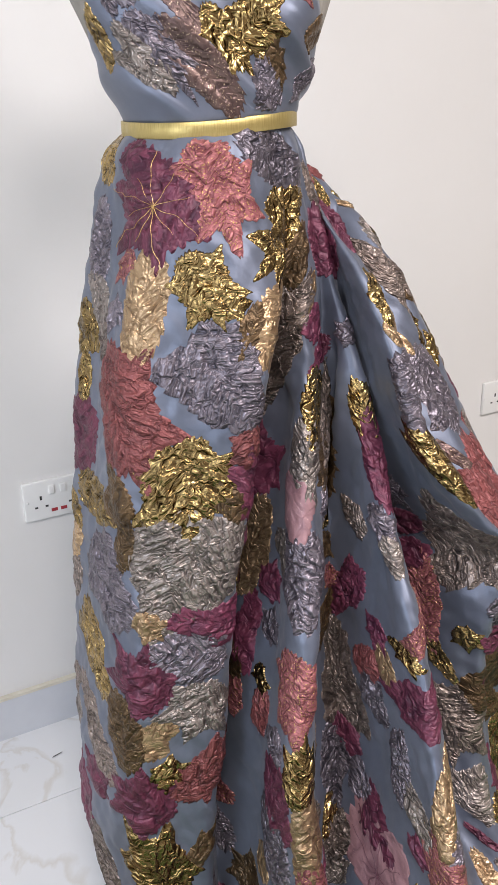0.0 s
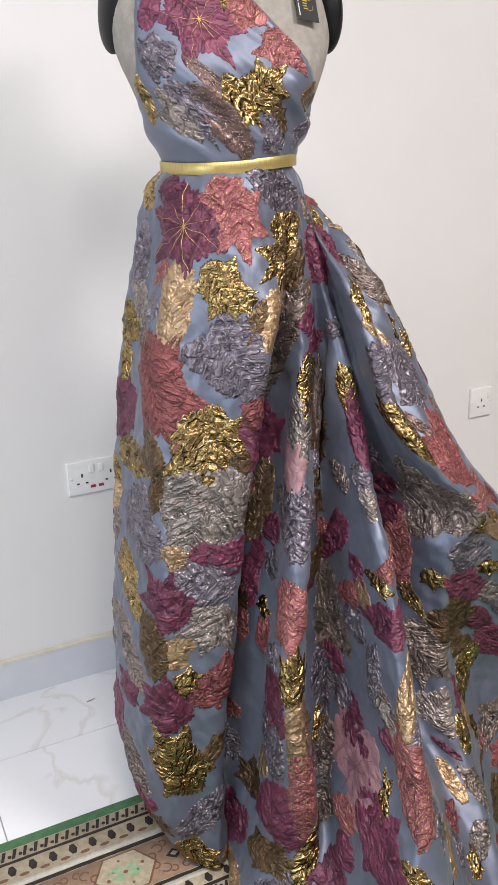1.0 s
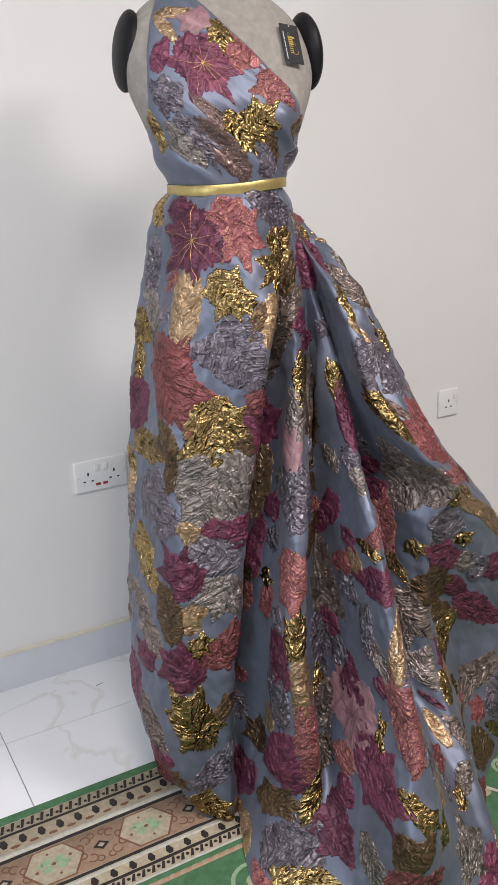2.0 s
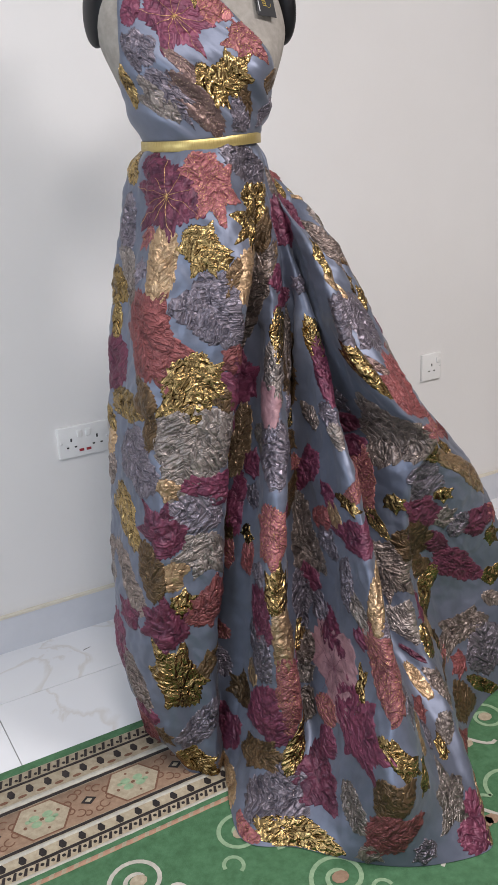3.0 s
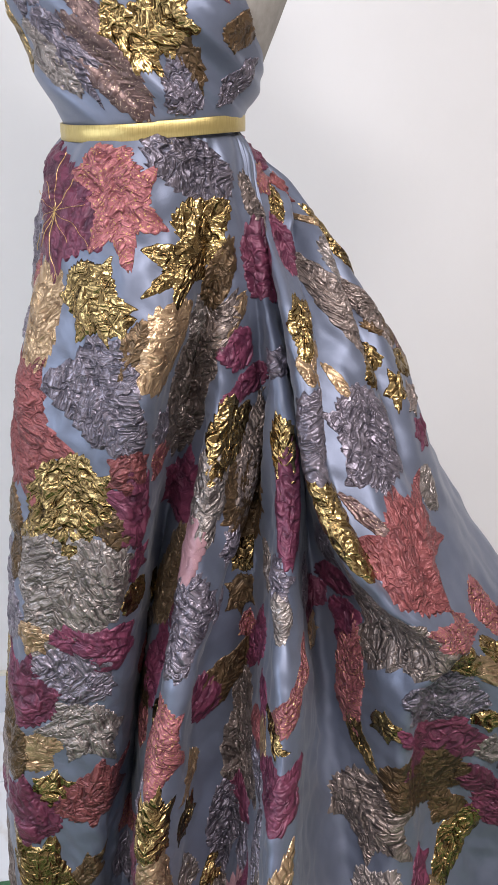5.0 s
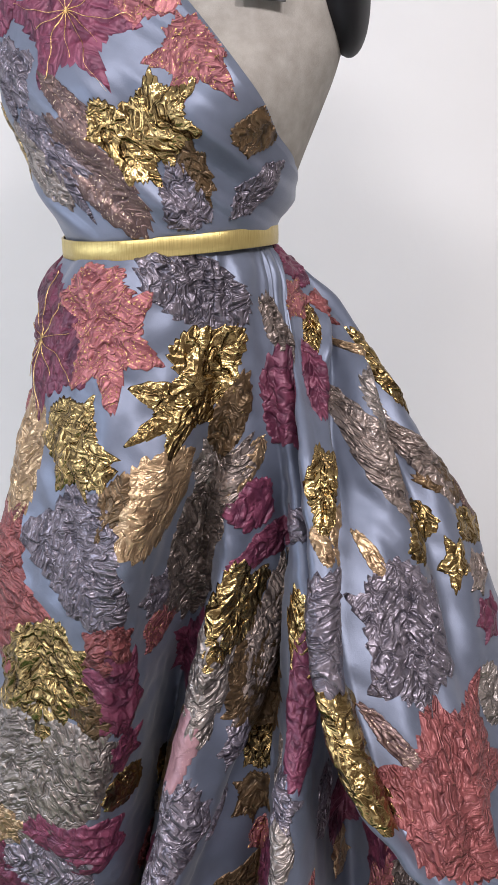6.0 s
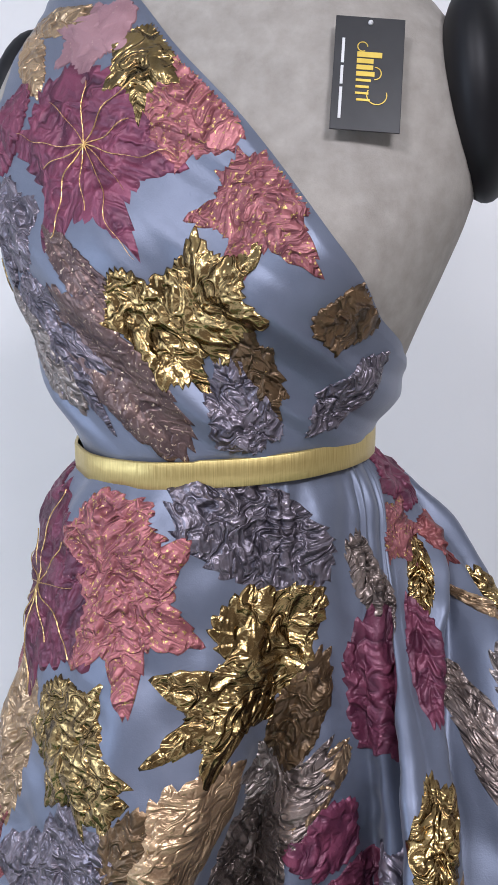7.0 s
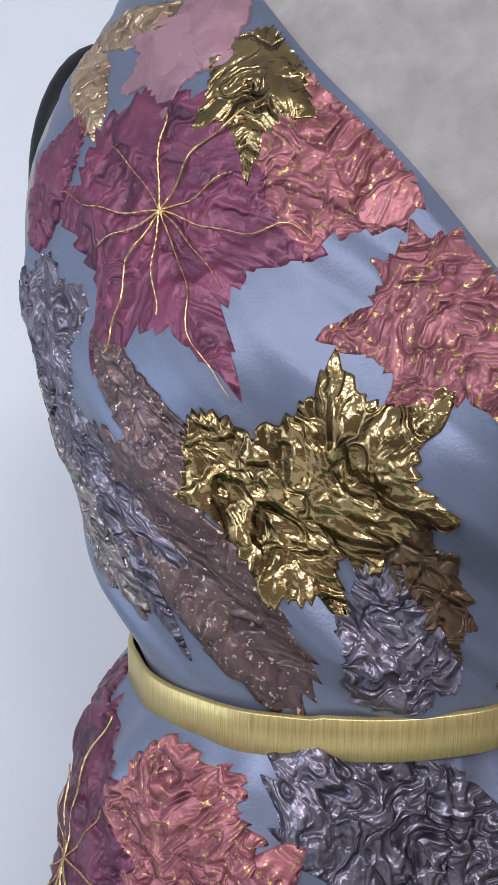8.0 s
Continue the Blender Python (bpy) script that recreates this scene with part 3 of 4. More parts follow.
def leaf(colour, kind, x, y, z, size, turn=0, wide=1.0, veins=False, crinkle=1.0):
    """A raised leaf round the point x, y, z of the cloth; size: metres from its middle to its tip; turn: degrees to the left."""
    seed = len(LEAVES) * 0.731
    (_, row, col), sheet, owner = min(((q.nearest((x, y, z)), q, o) for q, o in SHEETS), key=lambda b: b[0][0])
    c, s = math.cos(radians(turn)), math.sin(radians(turn))
    lift = 0.0006 + 0.00025 * (len(LEAVES) % 6)
    spokes, rings = (200, 38) if z > 1.15 else (140, 26) if size > 0.05 else (104, 18)
    fine, tall, share = WEAVE[colour.name]
    tall *= 1.0 if z > 1.28 else 1.7

    def lay(points, heights):
        """Leaf coordinates (side, tip), in leaf sizes, and heights over the cloth, turned into places."""
        q = np.array(points) * size
        q[:, 0] *= wide
        place, normal, ok = sheet.lay(row, col, q[:, 0] * c - q[:, 1] * s, q[:, 0] * s + q[:, 1] * c)
        return place + normal * (np.array(heights) + lift)[:, None], ok

    edge = [outline(kind, 2 * math.pi * k / spokes, seed) for k in range(spokes)]
    flat, high = [], []
    for j in range(rings + 1):
        for k in range(spokes):
            a = 2 * math.pi * k / spokes
            r = max(0.02, j / rings) * edge[k]
            flat.append((-math.sin(a) * r, math.cos(a) * r))
            u, v = flat[-1][0] * size, flat[-1][1] * size
            # puckered cloth: short ridges that fan out from the middle vein
            across, along = 0.8 * v - 0.62 * abs(u), 0.62 * v + 0.8 * abs(u)
            across += 0.012 * noise.noise((u * 45, v * 45, seed + 3))
            q = noise.noise((across * fine * 1.4 + seed * 5, along * fine * 0.75, seed)) + share * noise.noise((across * fine * 3.2, along * fine * 1.6, seed))
            h = crinkle * (tall * (0.5 - abs(q)) + 0.0014 * noise.noise((u * 30, v * 30, seed + 9)))
            high.append(-lift if j == rings else max(h, 0.0003 - lift) * min(1, (1 - j / rings) * 2.4))
    places, ok = lay(flat, high)
    bm = bmesh.new()
    verts = [bm.verts.new(p) for p in places]
    weave = bm.loops.layers.uv.new("weave")
    for j in range(rings):
        for k in range(spokes):
            q = (j * spokes + k, j * spokes + (k + 1) % spokes, (j + 1) * spokes + (k + 1) % spokes, (j + 1) * spokes + k)
            if ok[q[0]] and ok[q[1]] and ok[q[2]] and ok[q[3]]:
                q = q[::-1]
                for i, corner in zip(q, bm.faces.new([verts[i] for i in q]).loops):
                    corner[weave].uv = (flat[i][0] * size * wide, flat[i][1] * size)
    if all(ok[:spokes]):
        bm.faces.new(verts[:spokes])
    keep_largest(bm)
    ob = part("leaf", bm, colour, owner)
    LEAVES.append(ob)
    if veins:
        arms = ((0, .9), (.98, .82), (-.98, .82), (2.0, .7), (-2.0, .7), (2.8, .45), (-2.8, .45), (.5, .5), (-.5, .5), (1.5, .45), (-1.5, .45))
        for a, far in arms:
            flat, high = [], []
            for j in range(41):
                r = far * j / 40
                w = (0.0004 + 0.0002 * math.sin(j * 1.9 + a)) * (1 - 0.5 * j / 40) / size
                bend = a + 0.09 * math.sin(r * 7 + a * 3) + 0.03 * math.sin(r * 19 + a)
                for step, h in ((-1, 0.0008), (0, 0.0016), (1, 0.0008)):
                    flat.append((-math.sin(bend) * r + step * w * math.cos(bend), math.cos(bend) * r + step * w * math.sin(bend)))
                    high.append(h + tall * 0.35)
            places, ok = lay(flat, high)
            bm = bmesh.new()
            verts = [bm.verts.new(p) for p in places]
            for j in range(40):
                for i in range(2):
                    q = (3 * j + i, 3 * j + i + 1, 3 * j + i + 4, 3 * j + i + 3)
                    if all(ok[m] for m in q):
                        bm.faces.new([verts[m] for m in q])
            part("vein", bm, veins, ob)
    return ob


# ---- leaf list ----
THREAD_GOLD = speckled("gold_thread", (0.40, 0.24, 0.08), (0.66, 0.46, 0.20), 400, 0.3, 0.9)
VEIN_DARK = speckled("dark_vein", (0.09, 0.03, 0.05), (0.14, 0.05, 0.07), 200, 0.5)
leaf(PLUM, "maple", 0.353, 0.375, 1.486, 0.094, -156, 0.86, veins=THREAD_GOLD)
leaf(ROSE, "broad", 0.423, 0.363, 1.507, 0.047, 25, 0.86)
leaf(ROSE, "lobed", 0.470, 0.335, 1.448, 0.063, -139, 0.94)
leaf(GOLD, "maple", 0.391, 0.381, 1.539, 0.048, -177, 0.78)
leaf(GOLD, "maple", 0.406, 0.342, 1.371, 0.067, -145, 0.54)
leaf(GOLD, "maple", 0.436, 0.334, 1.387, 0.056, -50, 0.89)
leaf(BRONZE, "maple", 0.472, 0.341, 1.342, 0.042, -158, 0.40)
leaf(MAUVE, "oval", 0.374, 0.350, 1.345, 0.072, -146, 0.60)
leaf(MAUVE, "oval", 0.352, 0.349, 1.406, 0.046, -141, 0.40)
leaf(LILAC, "broad", 0.461, 0.344, 1.323, 0.041, 32, 0.40)
leaf(LILAC, "broad", 0.530, 0.364, 1.331, 0.035, -49, 0.58)
leaf(BRONZE, "oval", 0.528, 0.345, 1.379, 0.032, 117, 0.91)
leaf(COPPER, "oval", 0.327, 0.420, 1.571, 0.040, -95, 0.41)
leaf(COPPER, "oval", 0.303, 0.419, 1.547, 0.039, -140, 0.40)
leaf(PINK, "maple", 0.353, 0.400, 1.557, 0.038, 131, 0.97, crinkle=0.4)
leaf(PINK, "broad", 0.370, 0.400, 1.563, 0.032, -159, 0.46, crinkle=0.4)
leaf(PLUM, "oval", 0.287, 0.408, 1.502, 0.036, 154, 0.58)
leaf(LILAC, "oval", 0.279, 0.406, 1.430, 0.038, 176, 0.40)
leaf(SILVER, "oval", 0.317, 0.387, 1.339, 0.044, -126, 0.43)
leaf(GOLD, "oval", 0.280, 0.432, 1.382, 0.047, 172, 0.49)
leaf(LILAC, "broad", 0.293, 0.389, 1.435, 0.041, 174, 0.75)
leaf(LILAC, "maple", 0.325, 0.370, 1.366, 0.073, -160, 0.58)
leaf(ROSE, "lobed", 0.383, 0.317, 1.197, 0.089, -163, 0.73)
leaf(ROSE, "broad", 0.366, 0.335, 1.237, 0.035, 12, 1.41)
leaf(LILAC, "oval", 0.468, 0.345, 1.237, 0.078, -118, 0.55)
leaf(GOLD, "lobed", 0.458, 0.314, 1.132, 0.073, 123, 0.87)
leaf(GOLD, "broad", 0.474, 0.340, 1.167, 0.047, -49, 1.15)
leaf(BRONZE, "oval", 0.493, 0.336, 1.107, 0.060, 161, 0.44)
leaf(PLUM, "broad", 0.554, 0.359, 1.122, 0.065, 10, 0.68)
leaf(GOLD, "maple", 0.343, 0.305, 1.097, 0.080, -144, 0.66)
leaf(GOLD, "star", 0.374, 0.278, 1.071, 0.020, -72, 1.36)
leaf(COPPER, "oval", 0.430, 0.278, 1.041, 0.057, 133, 1.44)
leaf(BRONZE, "oval", 0.385, 0.266, 1.041, 0.040, -9, 0.64)
leaf(LILAC, "broad", 0.348, 0.280, 0.985, 0.098, -137, 0.72)
leaf(TAUPE, "broad", 0.459, 0.373, 0.970, 0.146, -21, 0.46)
leaf(GOLD, "broad", 0.497, 0.297, 0.919, 0.065, 158, 0.71)
leaf(PLUM, "broad", 0.529, 0.337, 0.975, 0.056, 105, 0.40)
leaf(GOLD, "broad", 0.585, 0.277, 1.056, 0.059, 169, 0.40)
leaf(COPPER, "oval", 0.584, 0.242, 1.016, 0.022, -161, 0.59)
leaf(GOLD, "oval", 0.577, 0.412, 1.187, 0.038, 165, 0.40)
leaf(GOLD, "oval", 0.649, 0.422, 1.142, 0.063, -1, 0.40)
leaf(COPPER, "oval", 0.613, 0.419, 1.167, 0.044, 39, 0.40)
leaf(TAUPE, "oval", 0.642, 0.330, 1.076, 0.106, 11, 0.40)
leaf(COPPER, "oval", 0.632, 0.283, 0.990, 0.030, -169, 0.43)
leaf(LILAC, "maple", 0.666, 0.252, 0.924, 0.104, 177, 0.76)
leaf(GOLD, "star", 0.725, 0.329, 0.960, 0.034, 168, 0.69)
leaf(BRICK, "maple", 0.707, 0.171, 0.805, 0.126, -48, 0.86)
leaf(LILAC, "broad", 0.594, 0.205, 0.949, 0.072, 159, 0.68)
leaf(GOLD, "broad", 0.605, 0.149, 0.857, 0.096, -157, 0.60)
leaf(SILVER, "oval", 0.466, 0.257, 0.852, 0.077, -4, 0.71)
leaf(PLUM, "oval", 0.569, 0.244, 0.846, 0.089, -6, 0.40)
leaf(PLUM, "maple", 0.311, 0.361, 1.187, 0.096, 131, 1.07, veins=THREAD_GOLD)
leaf(LILAC, "oval", 0.276, 0.473, 1.137, 0.062, 1, 0.65)
leaf(SILVER, "oval", 0.269, 0.464, 1.061, 0.050, -150, 0.74)
leaf(COPPER, "oval", 0.278, 0.350, 1.071, 0.084, 1, 0.56)
leaf(BRICK, "maple", 0.240, 0.361, 0.939, 0.145, -152, 0.69)
leaf(GOLD, "oval", 0.243, 0.493, 0.949, 0.045, 177, 0.48)
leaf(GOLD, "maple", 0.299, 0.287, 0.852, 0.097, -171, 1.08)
leaf(BRONZE, "oval", 0.345, 0.261, 0.826, 0.043, -137, 0.65)
leaf(PLUM, "maple", 0.383, 0.271, 0.836, 0.091, 17, 0.51)
leaf(GOLD, "broad", 0.218, 0.424, 0.794, 0.096, -92, 0.40)
leaf(SILVER, "broad", 0.287, 0.277, 0.737, 0.116, 162, 0.91)
leaf(COPPER, "oval", 0.422, 0.351, 0.694, 0.089, -7, 0.52)
leaf(BRONZE, "oval", 0.223, 0.332, 0.763, 0.048, -9, 0.53)
leaf(LILAC, "broad", 0.209, 0.372, 0.694, 0.089, -136, 0.81)
leaf(PLUM, "broad", 0.324, 0.266, 0.646, 0.083, 76, 0.48)
leaf(PLUM, "broad", 0.393, 0.328, 0.571, 0.086, -10, 0.40)
leaf(GOLD, "broad", 0.190, 0.405, 0.571, 0.094, -135, 0.53)
leaf(LILAC, "broad", 0.286, 0.274, 0.603, 0.073, 86, 0.83)
leaf(SILVER, "maple", 0.296, 0.273, 0.516, 0.066, 157, 1.21)
leaf(PLUM, "maple", 0.217, 0.294, 0.565, 0.087, 41, 0.76)
leaf(BRONZE, "oval", 0.193, 0.314, 0.483, 0.070, 12, 0.65)
leaf(COPPER, "broad", 0.227, 0.287, 0.478, 0.042, -52, 0.96)
leaf(TAUPE, "oval", 0.174, 0.392, 0.444, 0.099, -134, 0.51)
leaf(GOLD, "maple", 0.240, 0.283, 0.411, 0.047, -71, 0.88)
leaf(BRICK, "maple", 0.298, 0.269, 0.400, 0.099, -53, 0.65)
leaf(PLUM, "maple", 0.204, 0.287, 0.366, 0.083, 54, 0.94)
leaf(GOLD, "maple", 0.217, 0.277, 0.243, 0.117, 27, 0.62)
leaf(BRONZE, "maple", 0.277, 0.265, 0.261, 0.066, -36, 0.40)
leaf(LILAC, "broad", 0.257, 0.267, 0.132, 0.092, -39, 0.40)
leaf(BRICK, "maple", 0.207, 0.443, 0.010, 0.133, 178, 0.51)
leaf(GOLD, "maple", 0.239, 0.272, 0.044, 0.082, -122, 0.58)
leaf(TAUPE, "oval", 0.157, 0.378, 0.225, 0.086, -144, 0.62)
leaf(PINK, "oval", 0.438, 0.259, 0.794, 0.050, -175, 1.10, crinkle=0.4)
leaf(LILAC, "broad", 0.425, 0.217, 0.710, 0.081, -174, 0.87)
leaf(ROSE, "maple", 0.384, 0.175, 0.565, 0.091, -165, 0.80)
leaf(GOLD, "maple", 0.370, 0.129, 0.461, 0.075, -3, 0.65)
leaf(COPPER, "oval", 0.372, 0.105, 0.371, 0.077, 173, 0.61)
leaf(ROSE, "broad", 0.371, 0.086, 0.261, 0.103, -175, 0.40)
leaf(GOLD, "oval", 0.378, 0.082, 0.151, 0.074, 172, 0.44)
leaf(PLUM, "broad", 0.321, 0.264, 0.099, 0.055, 50, 1.09)
leaf(TAUPE, "broad", 0.512, 0.242, 0.500, 0.114, 3, 0.50)
leaf(BRONZE, "broad", 0.489, 0.265, 0.587, 0.071, -52, 0.51)
leaf(PLUM, "broad", 0.531, 0.256, 0.646, 0.077, 139, 0.44)
leaf(LILAC, "broad", 0.479, 0.212, 0.388, 0.074, 178, 0.51)
leaf(GOLD, "oval", 0.452, 0.181, 0.325, 0.043, 173, 0.49)
leaf(PLUM, "broad", 0.481, 0.115, 0.348, 0.057, -121, 1.00)
leaf(PINK, "broad", 0.465, 0.077, 0.296, 0.107, -168, 0.89, veins=VEIN_DARK, crinkle=0.4)
leaf(PLUM, "maple", 0.439, -0.026, 0.237, 0.122, -96, 0.89)
leaf(GOLD, "star", 0.460, -0.013, 0.302, 0.056, 169, 0.45)
leaf(ROSE, "oval", 0.478, -0.063, 0.366, 0.096, -163, 0.77)
leaf(SILVER, "oval", 0.542, 0.170, 0.731, 0.034, 7, 0.81)
leaf(ROSE, "oval", 0.553, 0.117, 0.652, 0.078, -50, 0.40)
leaf(GOLD, "maple", 0.526, 0.118, 0.614, 0.053, -104, 0.47)
leaf(PLUM, "broad", 0.513, 0.074, 0.560, 0.089, 97, 0.45)
leaf(LILAC, "oval", 0.499, 0.086, 0.467, 0.066, 164, 0.54)
leaf(SILVER, "oval", 0.492, 0.033, 0.428, 0.048, -147, 0.77)
leaf(COPPER, "oval", 0.502, -0.010, 0.461, 0.076, -19, 0.40)
leaf(GOLD, "maple", 0.445, -0.143, 0.231, 0.084, -128, 0.40)
leaf(SILVER, "star", 0.577, -0.137, 0.086, 0.077, -157, 0.88)
leaf(BRONZE, "broad", 0.419, -0.157, 0.164, 0.063, -63, 0.69)
leaf(BRICK, "broad", 0.418, -0.156, 0.086, 0.069, -71, 0.97)
leaf(COPPER, "oval", 0.657, -0.132, 0.044, 0.083, -54, 0.40)
leaf(BRICK, "maple", 0.756, 0.019, 0.036, 0.114, -140, 0.40)
leaf(TAUPE, "maple", 0.704, 0.031, 0.188, 0.086, -148, 0.40)
leaf(TAUPE, "broad", 0.688, 0.163, 0.710, 0.108, -102, 0.97)
leaf(ROSE, "broad", 0.760, 0.134, 0.705, 0.081, 68, 0.40)
leaf(COPPER, "oval", 0.888, 0.181, 0.587, 0.122, -148, 0.40)
leaf(LILAC, "broad", 0.712, 0.139, 0.620, 0.025, 81, 1.50)
leaf(PLUM, "broad", 0.709, 0.150, 0.544, 0.031, 30, 0.40)
leaf(BRONZE, "oval", 0.713, 0.155, 0.461, 0.048, 18, 1.37)
leaf(GOLD, "oval", 0.654, 0.205, 0.522, 0.062, 31, 0.40)
leaf(TAUPE, "maple", 0.665, 0.171, 0.411, 0.104, -134, 0.79)
leaf(GOLD, "oval", 0.807, 0.211, 0.296, 0.088, 134, 0.46)
leaf(PLUM, "broad", 0.953, 0.194, 0.439, 0.071, -80, 0.62)
leaf(TAUPE, "maple", 0.904, 0.187, 0.176, 0.141, 93, 0.40)
leaf(GOLD, "oval", 0.929, 0.134, 0.044, 0.068, -136, 0.40)
leaf(PLUM, "broad", 0.908, 0.213, 0.331, 0.114, -125, 0.40)
leaf(SILVER, "broad", 0.674, 0.124, 0.302, 0.055, -36, 0.92)
leaf(PLUM, "oval", 0.674, 0.091, 0.243, 0.032, -132, 0.40)
leaf(COPPER, "oval", 0.661, 0.055, 0.201, 0.049, 5, 0.48)
leaf(BRONZE, "maple", 0.325, 0.150, 0.106, 0.113, -71, 0.40)
leaf(LILAC, "broad", 0.311, 0.061, 0.065, 0.098, 115, 0.78)
leaf(GOLD, "oval", 0.316, -0.001, 0.028, 0.111, -99, 0.40)
leaf(ROSE, "oval", 0.239, 0.073, 0.020, 0.047, -99, 0.42)
leaf(COPPER, "oval", 0.285, 0.216, 0.020, 0.094, -94, 0.40)
leaf(SILVER, "oval", 0.398, -0.076, 0.099, 0.056, -122, 0.69)
leaf(PLUM, "oval", 0.582, 0.373, 1.142, 0.053, 176, 0.40)
leaf(COPPER, "oval", 0.510, 0.330, 1.061, 0.040, 142, 0.54)
leaf(BRONZE, "lobed", 0.462, 0.337, 1.355, 0.049, -155, 0.40)
leaf(LILAC, "broad", 0.455, 0.343, 1.321, 0.040, 15, 0.68)
leaf(LILAC, "broad", 0.523, 0.366, 1.323, 0.038, -43, 0.40)
leaf(PLUM, "oval", 0.305, 0.408, 1.242, 0.034, -132, 0.99)
leaf(SILVER, "oval", 0.319, 0.381, 1.352, 0.051, -153, 0.49)
leaf(TAUPE, "oval", 0.543, 0.379, 1.192, 0.048, -151, 0.40)
leaf(TAUPE, "broad", 0.531, 0.321, 0.872, 0.108, -18, 0.40)
leaf(BRONZE, "oval", 0.536, 0.328, 0.831, 0.091, 13, 1.13)
leaf(MAUVE, "oval", 0.647, 0.182, 0.852, 0.042, -146, 0.40)
leaf(TAUPE, "oval", 0.684, 0.371, 1.066, 0.080, -165, 0.40)
leaf(MAUVE, "oval", 0.740, 0.398, 1.006, 0.036, 177, 0.40)

# leaves on the sides, in the hollows and on the lower train
leaf(PLUM, "maple", 0.443, 0.371, 0.814, 0.075, 0, 0.95)
leaf(PLUM, "oval", 0.232, 0.496, 0.868, 0.060, 0, 1.25)
leaf(PLUM, "maple", 0.163, 0.383, 0.367, 0.049, 0, 1.25)
leaf(PLUM, "oval", 0.161, 0.453, 0.274, 0.072, 0, 1.25)
leaf(PLUM, "broad", 0.390, 0.025, 0.100, 0.068, 0, 0.99)
leaf(ROSE, "oval", 0.651, 0.229, 0.590, 0.088, 0, 0.48)
leaf(GOLD, "oval", 0.563, 0.272, 0.896, 0.055, 0, 0.58)
leaf(COPPER, "oval", 0.593, 0.266, 1.009, 0.036, 0, 0.92)
leaf(PLUM, "broad", 0.766, 0.199, 0.499, 0.065, 0, 1.25)
leaf(BRONZE, "broad", 0.767, 0.207, 0.434, 0.066, 0, 1.25)
leaf(LILAC, "broad", 0.760, 0.187, 0.582, 0.063, 0, 1.25)
leaf(LILAC, "broad", 0.963, 0.162, 0.109, 0.078, 0, 1.25)
leaf(BRONZE, "broad", 0.829, 0.095, 0.055, 0.056, 0, 1.25)
leaf(PLUM, "broad", 0.614, -0.173, 0.039, 0.059, 0, 1.25)
leaf(BRONZE, "maple", 0.340, 0.254, 0.192, 0.050, 0, 1.25)
leaf(PLUM, "broad", 0.342, 0.143, 0.193, 0.071, 0, 1.25)
leaf(PLUM, "oval", 0.356, 0.176, 0.403, 0.068, 0, 1.03)
leaf(LILAC, "oval", 0.354, 0.188, 0.319, 0.070, 0, 1.25)
leaf(GOLD, "oval", 0.298, 0.486, 1.244, 0.050, 220, 0.7)
leaf(ROSE, "maple", 0.280, 0.394, 1.116, 0.037, 140, 0.7)
leaf(SILVER, "maple", 0.478, 0.349, 1.056, 0.045, 80, 1.0)
leaf(BRONZE, "broad", 0.720, 0.387, 1.030, 0.050, 80, 0.7)
leaf(LILAC, "maple", 0.263, 0.402, 1.057, 0.038, 120, 0.8)
leaf(PLUM, "broad", 0.520, 0.328, 1.023, 0.038, 100, 0.9)
leaf(GOLD, "oval", 0.695, 0.326, 1.005, 0.041, 120, 0.8)
leaf(GOLD, "broad", 0.252, 0.501, 1.016, 0.045, 120, 1.0)
leaf(TAUPE, "oval", 0.259, 0.438, 1.023, 0.041, 0, 0.9)
leaf(LILAC, "maple", 0.566, 0.313, 1.004, 0.037, 100, 0.8)
leaf(BRICK, "maple", 0.378, 0.251, 0.898, 0.046, 180, 0.9)
leaf(BRONZE, "broad", 0.223, 0.354, 0.823, 0.048, 20, 0.9)
leaf(LILAC, "maple", 0.621, 0.281, 0.769, 0.042, 220, 1.0)
leaf(GOLD, "oval", 0.211, 0.499, 0.757, 0.041, 240, 0.7)
leaf(GOLD, "maple", 0.522, 0.312, 0.745, 0.041, 20, 0.8)
leaf(TAUPE, "broad", 0.546, 0.260, 0.754, 0.040, 60, 0.8)
leaf(LILAC, "maple", 0.545, 0.204, 0.768, 0.044, 220, 0.9)
leaf(PLUM, "oval", 0.639, 0.278, 0.714, 0.046, 280, 0.7)
leaf(ROSE, "oval", 0.822, 0.209, 0.697, 0.050, 180, 0.7)
leaf(BRICK, "maple", 0.867, 0.232, 0.664, 0.042, 40, 0.8)
leaf(COPPER, "oval", 0.205, 0.496, 0.707, 0.040, 320, 0.9)
leaf(SILVER, "broad", 0.425, 0.281, 0.722, 0.038, 200, 0.9)
leaf(BRONZE, "maple", 0.517, 0.306, 0.696, 0.039, 180, 0.9)
leaf(LILAC, "oval", 0.485, 0.257, 0.699, 0.036, 100, 0.7)
leaf(PLUM, "broad", 0.647, 0.260, 0.664, 0.039, 180, 1.0)
leaf(GOLD, "broad", 0.827, 0.188, 0.648, 0.036, 20, 0.7)
leaf(GOLD, "maple", 0.780, 0.160, 0.648, 0.044, 20, 0.8)
leaf(TAUPE, "oval", 0.201, 0.496, 0.654, 0.043, 160, 1.0)
leaf(PLUM, "maple", 0.415, 0.298, 0.668, 0.046, 300, 0.9)
leaf(COPPER, "maple", 0.234, 0.295, 0.659, 0.040, 220, 0.8)
leaf(LILAC, "maple", 0.403, 0.282, 0.607, 0.044, 300, 0.9)
leaf(PLUM, "maple", 0.527, 0.180, 0.612, 0.039, 160, 0.9)
leaf(GOLD, "maple", 0.827, 0.181, 0.539, 0.037, 240, 0.8)
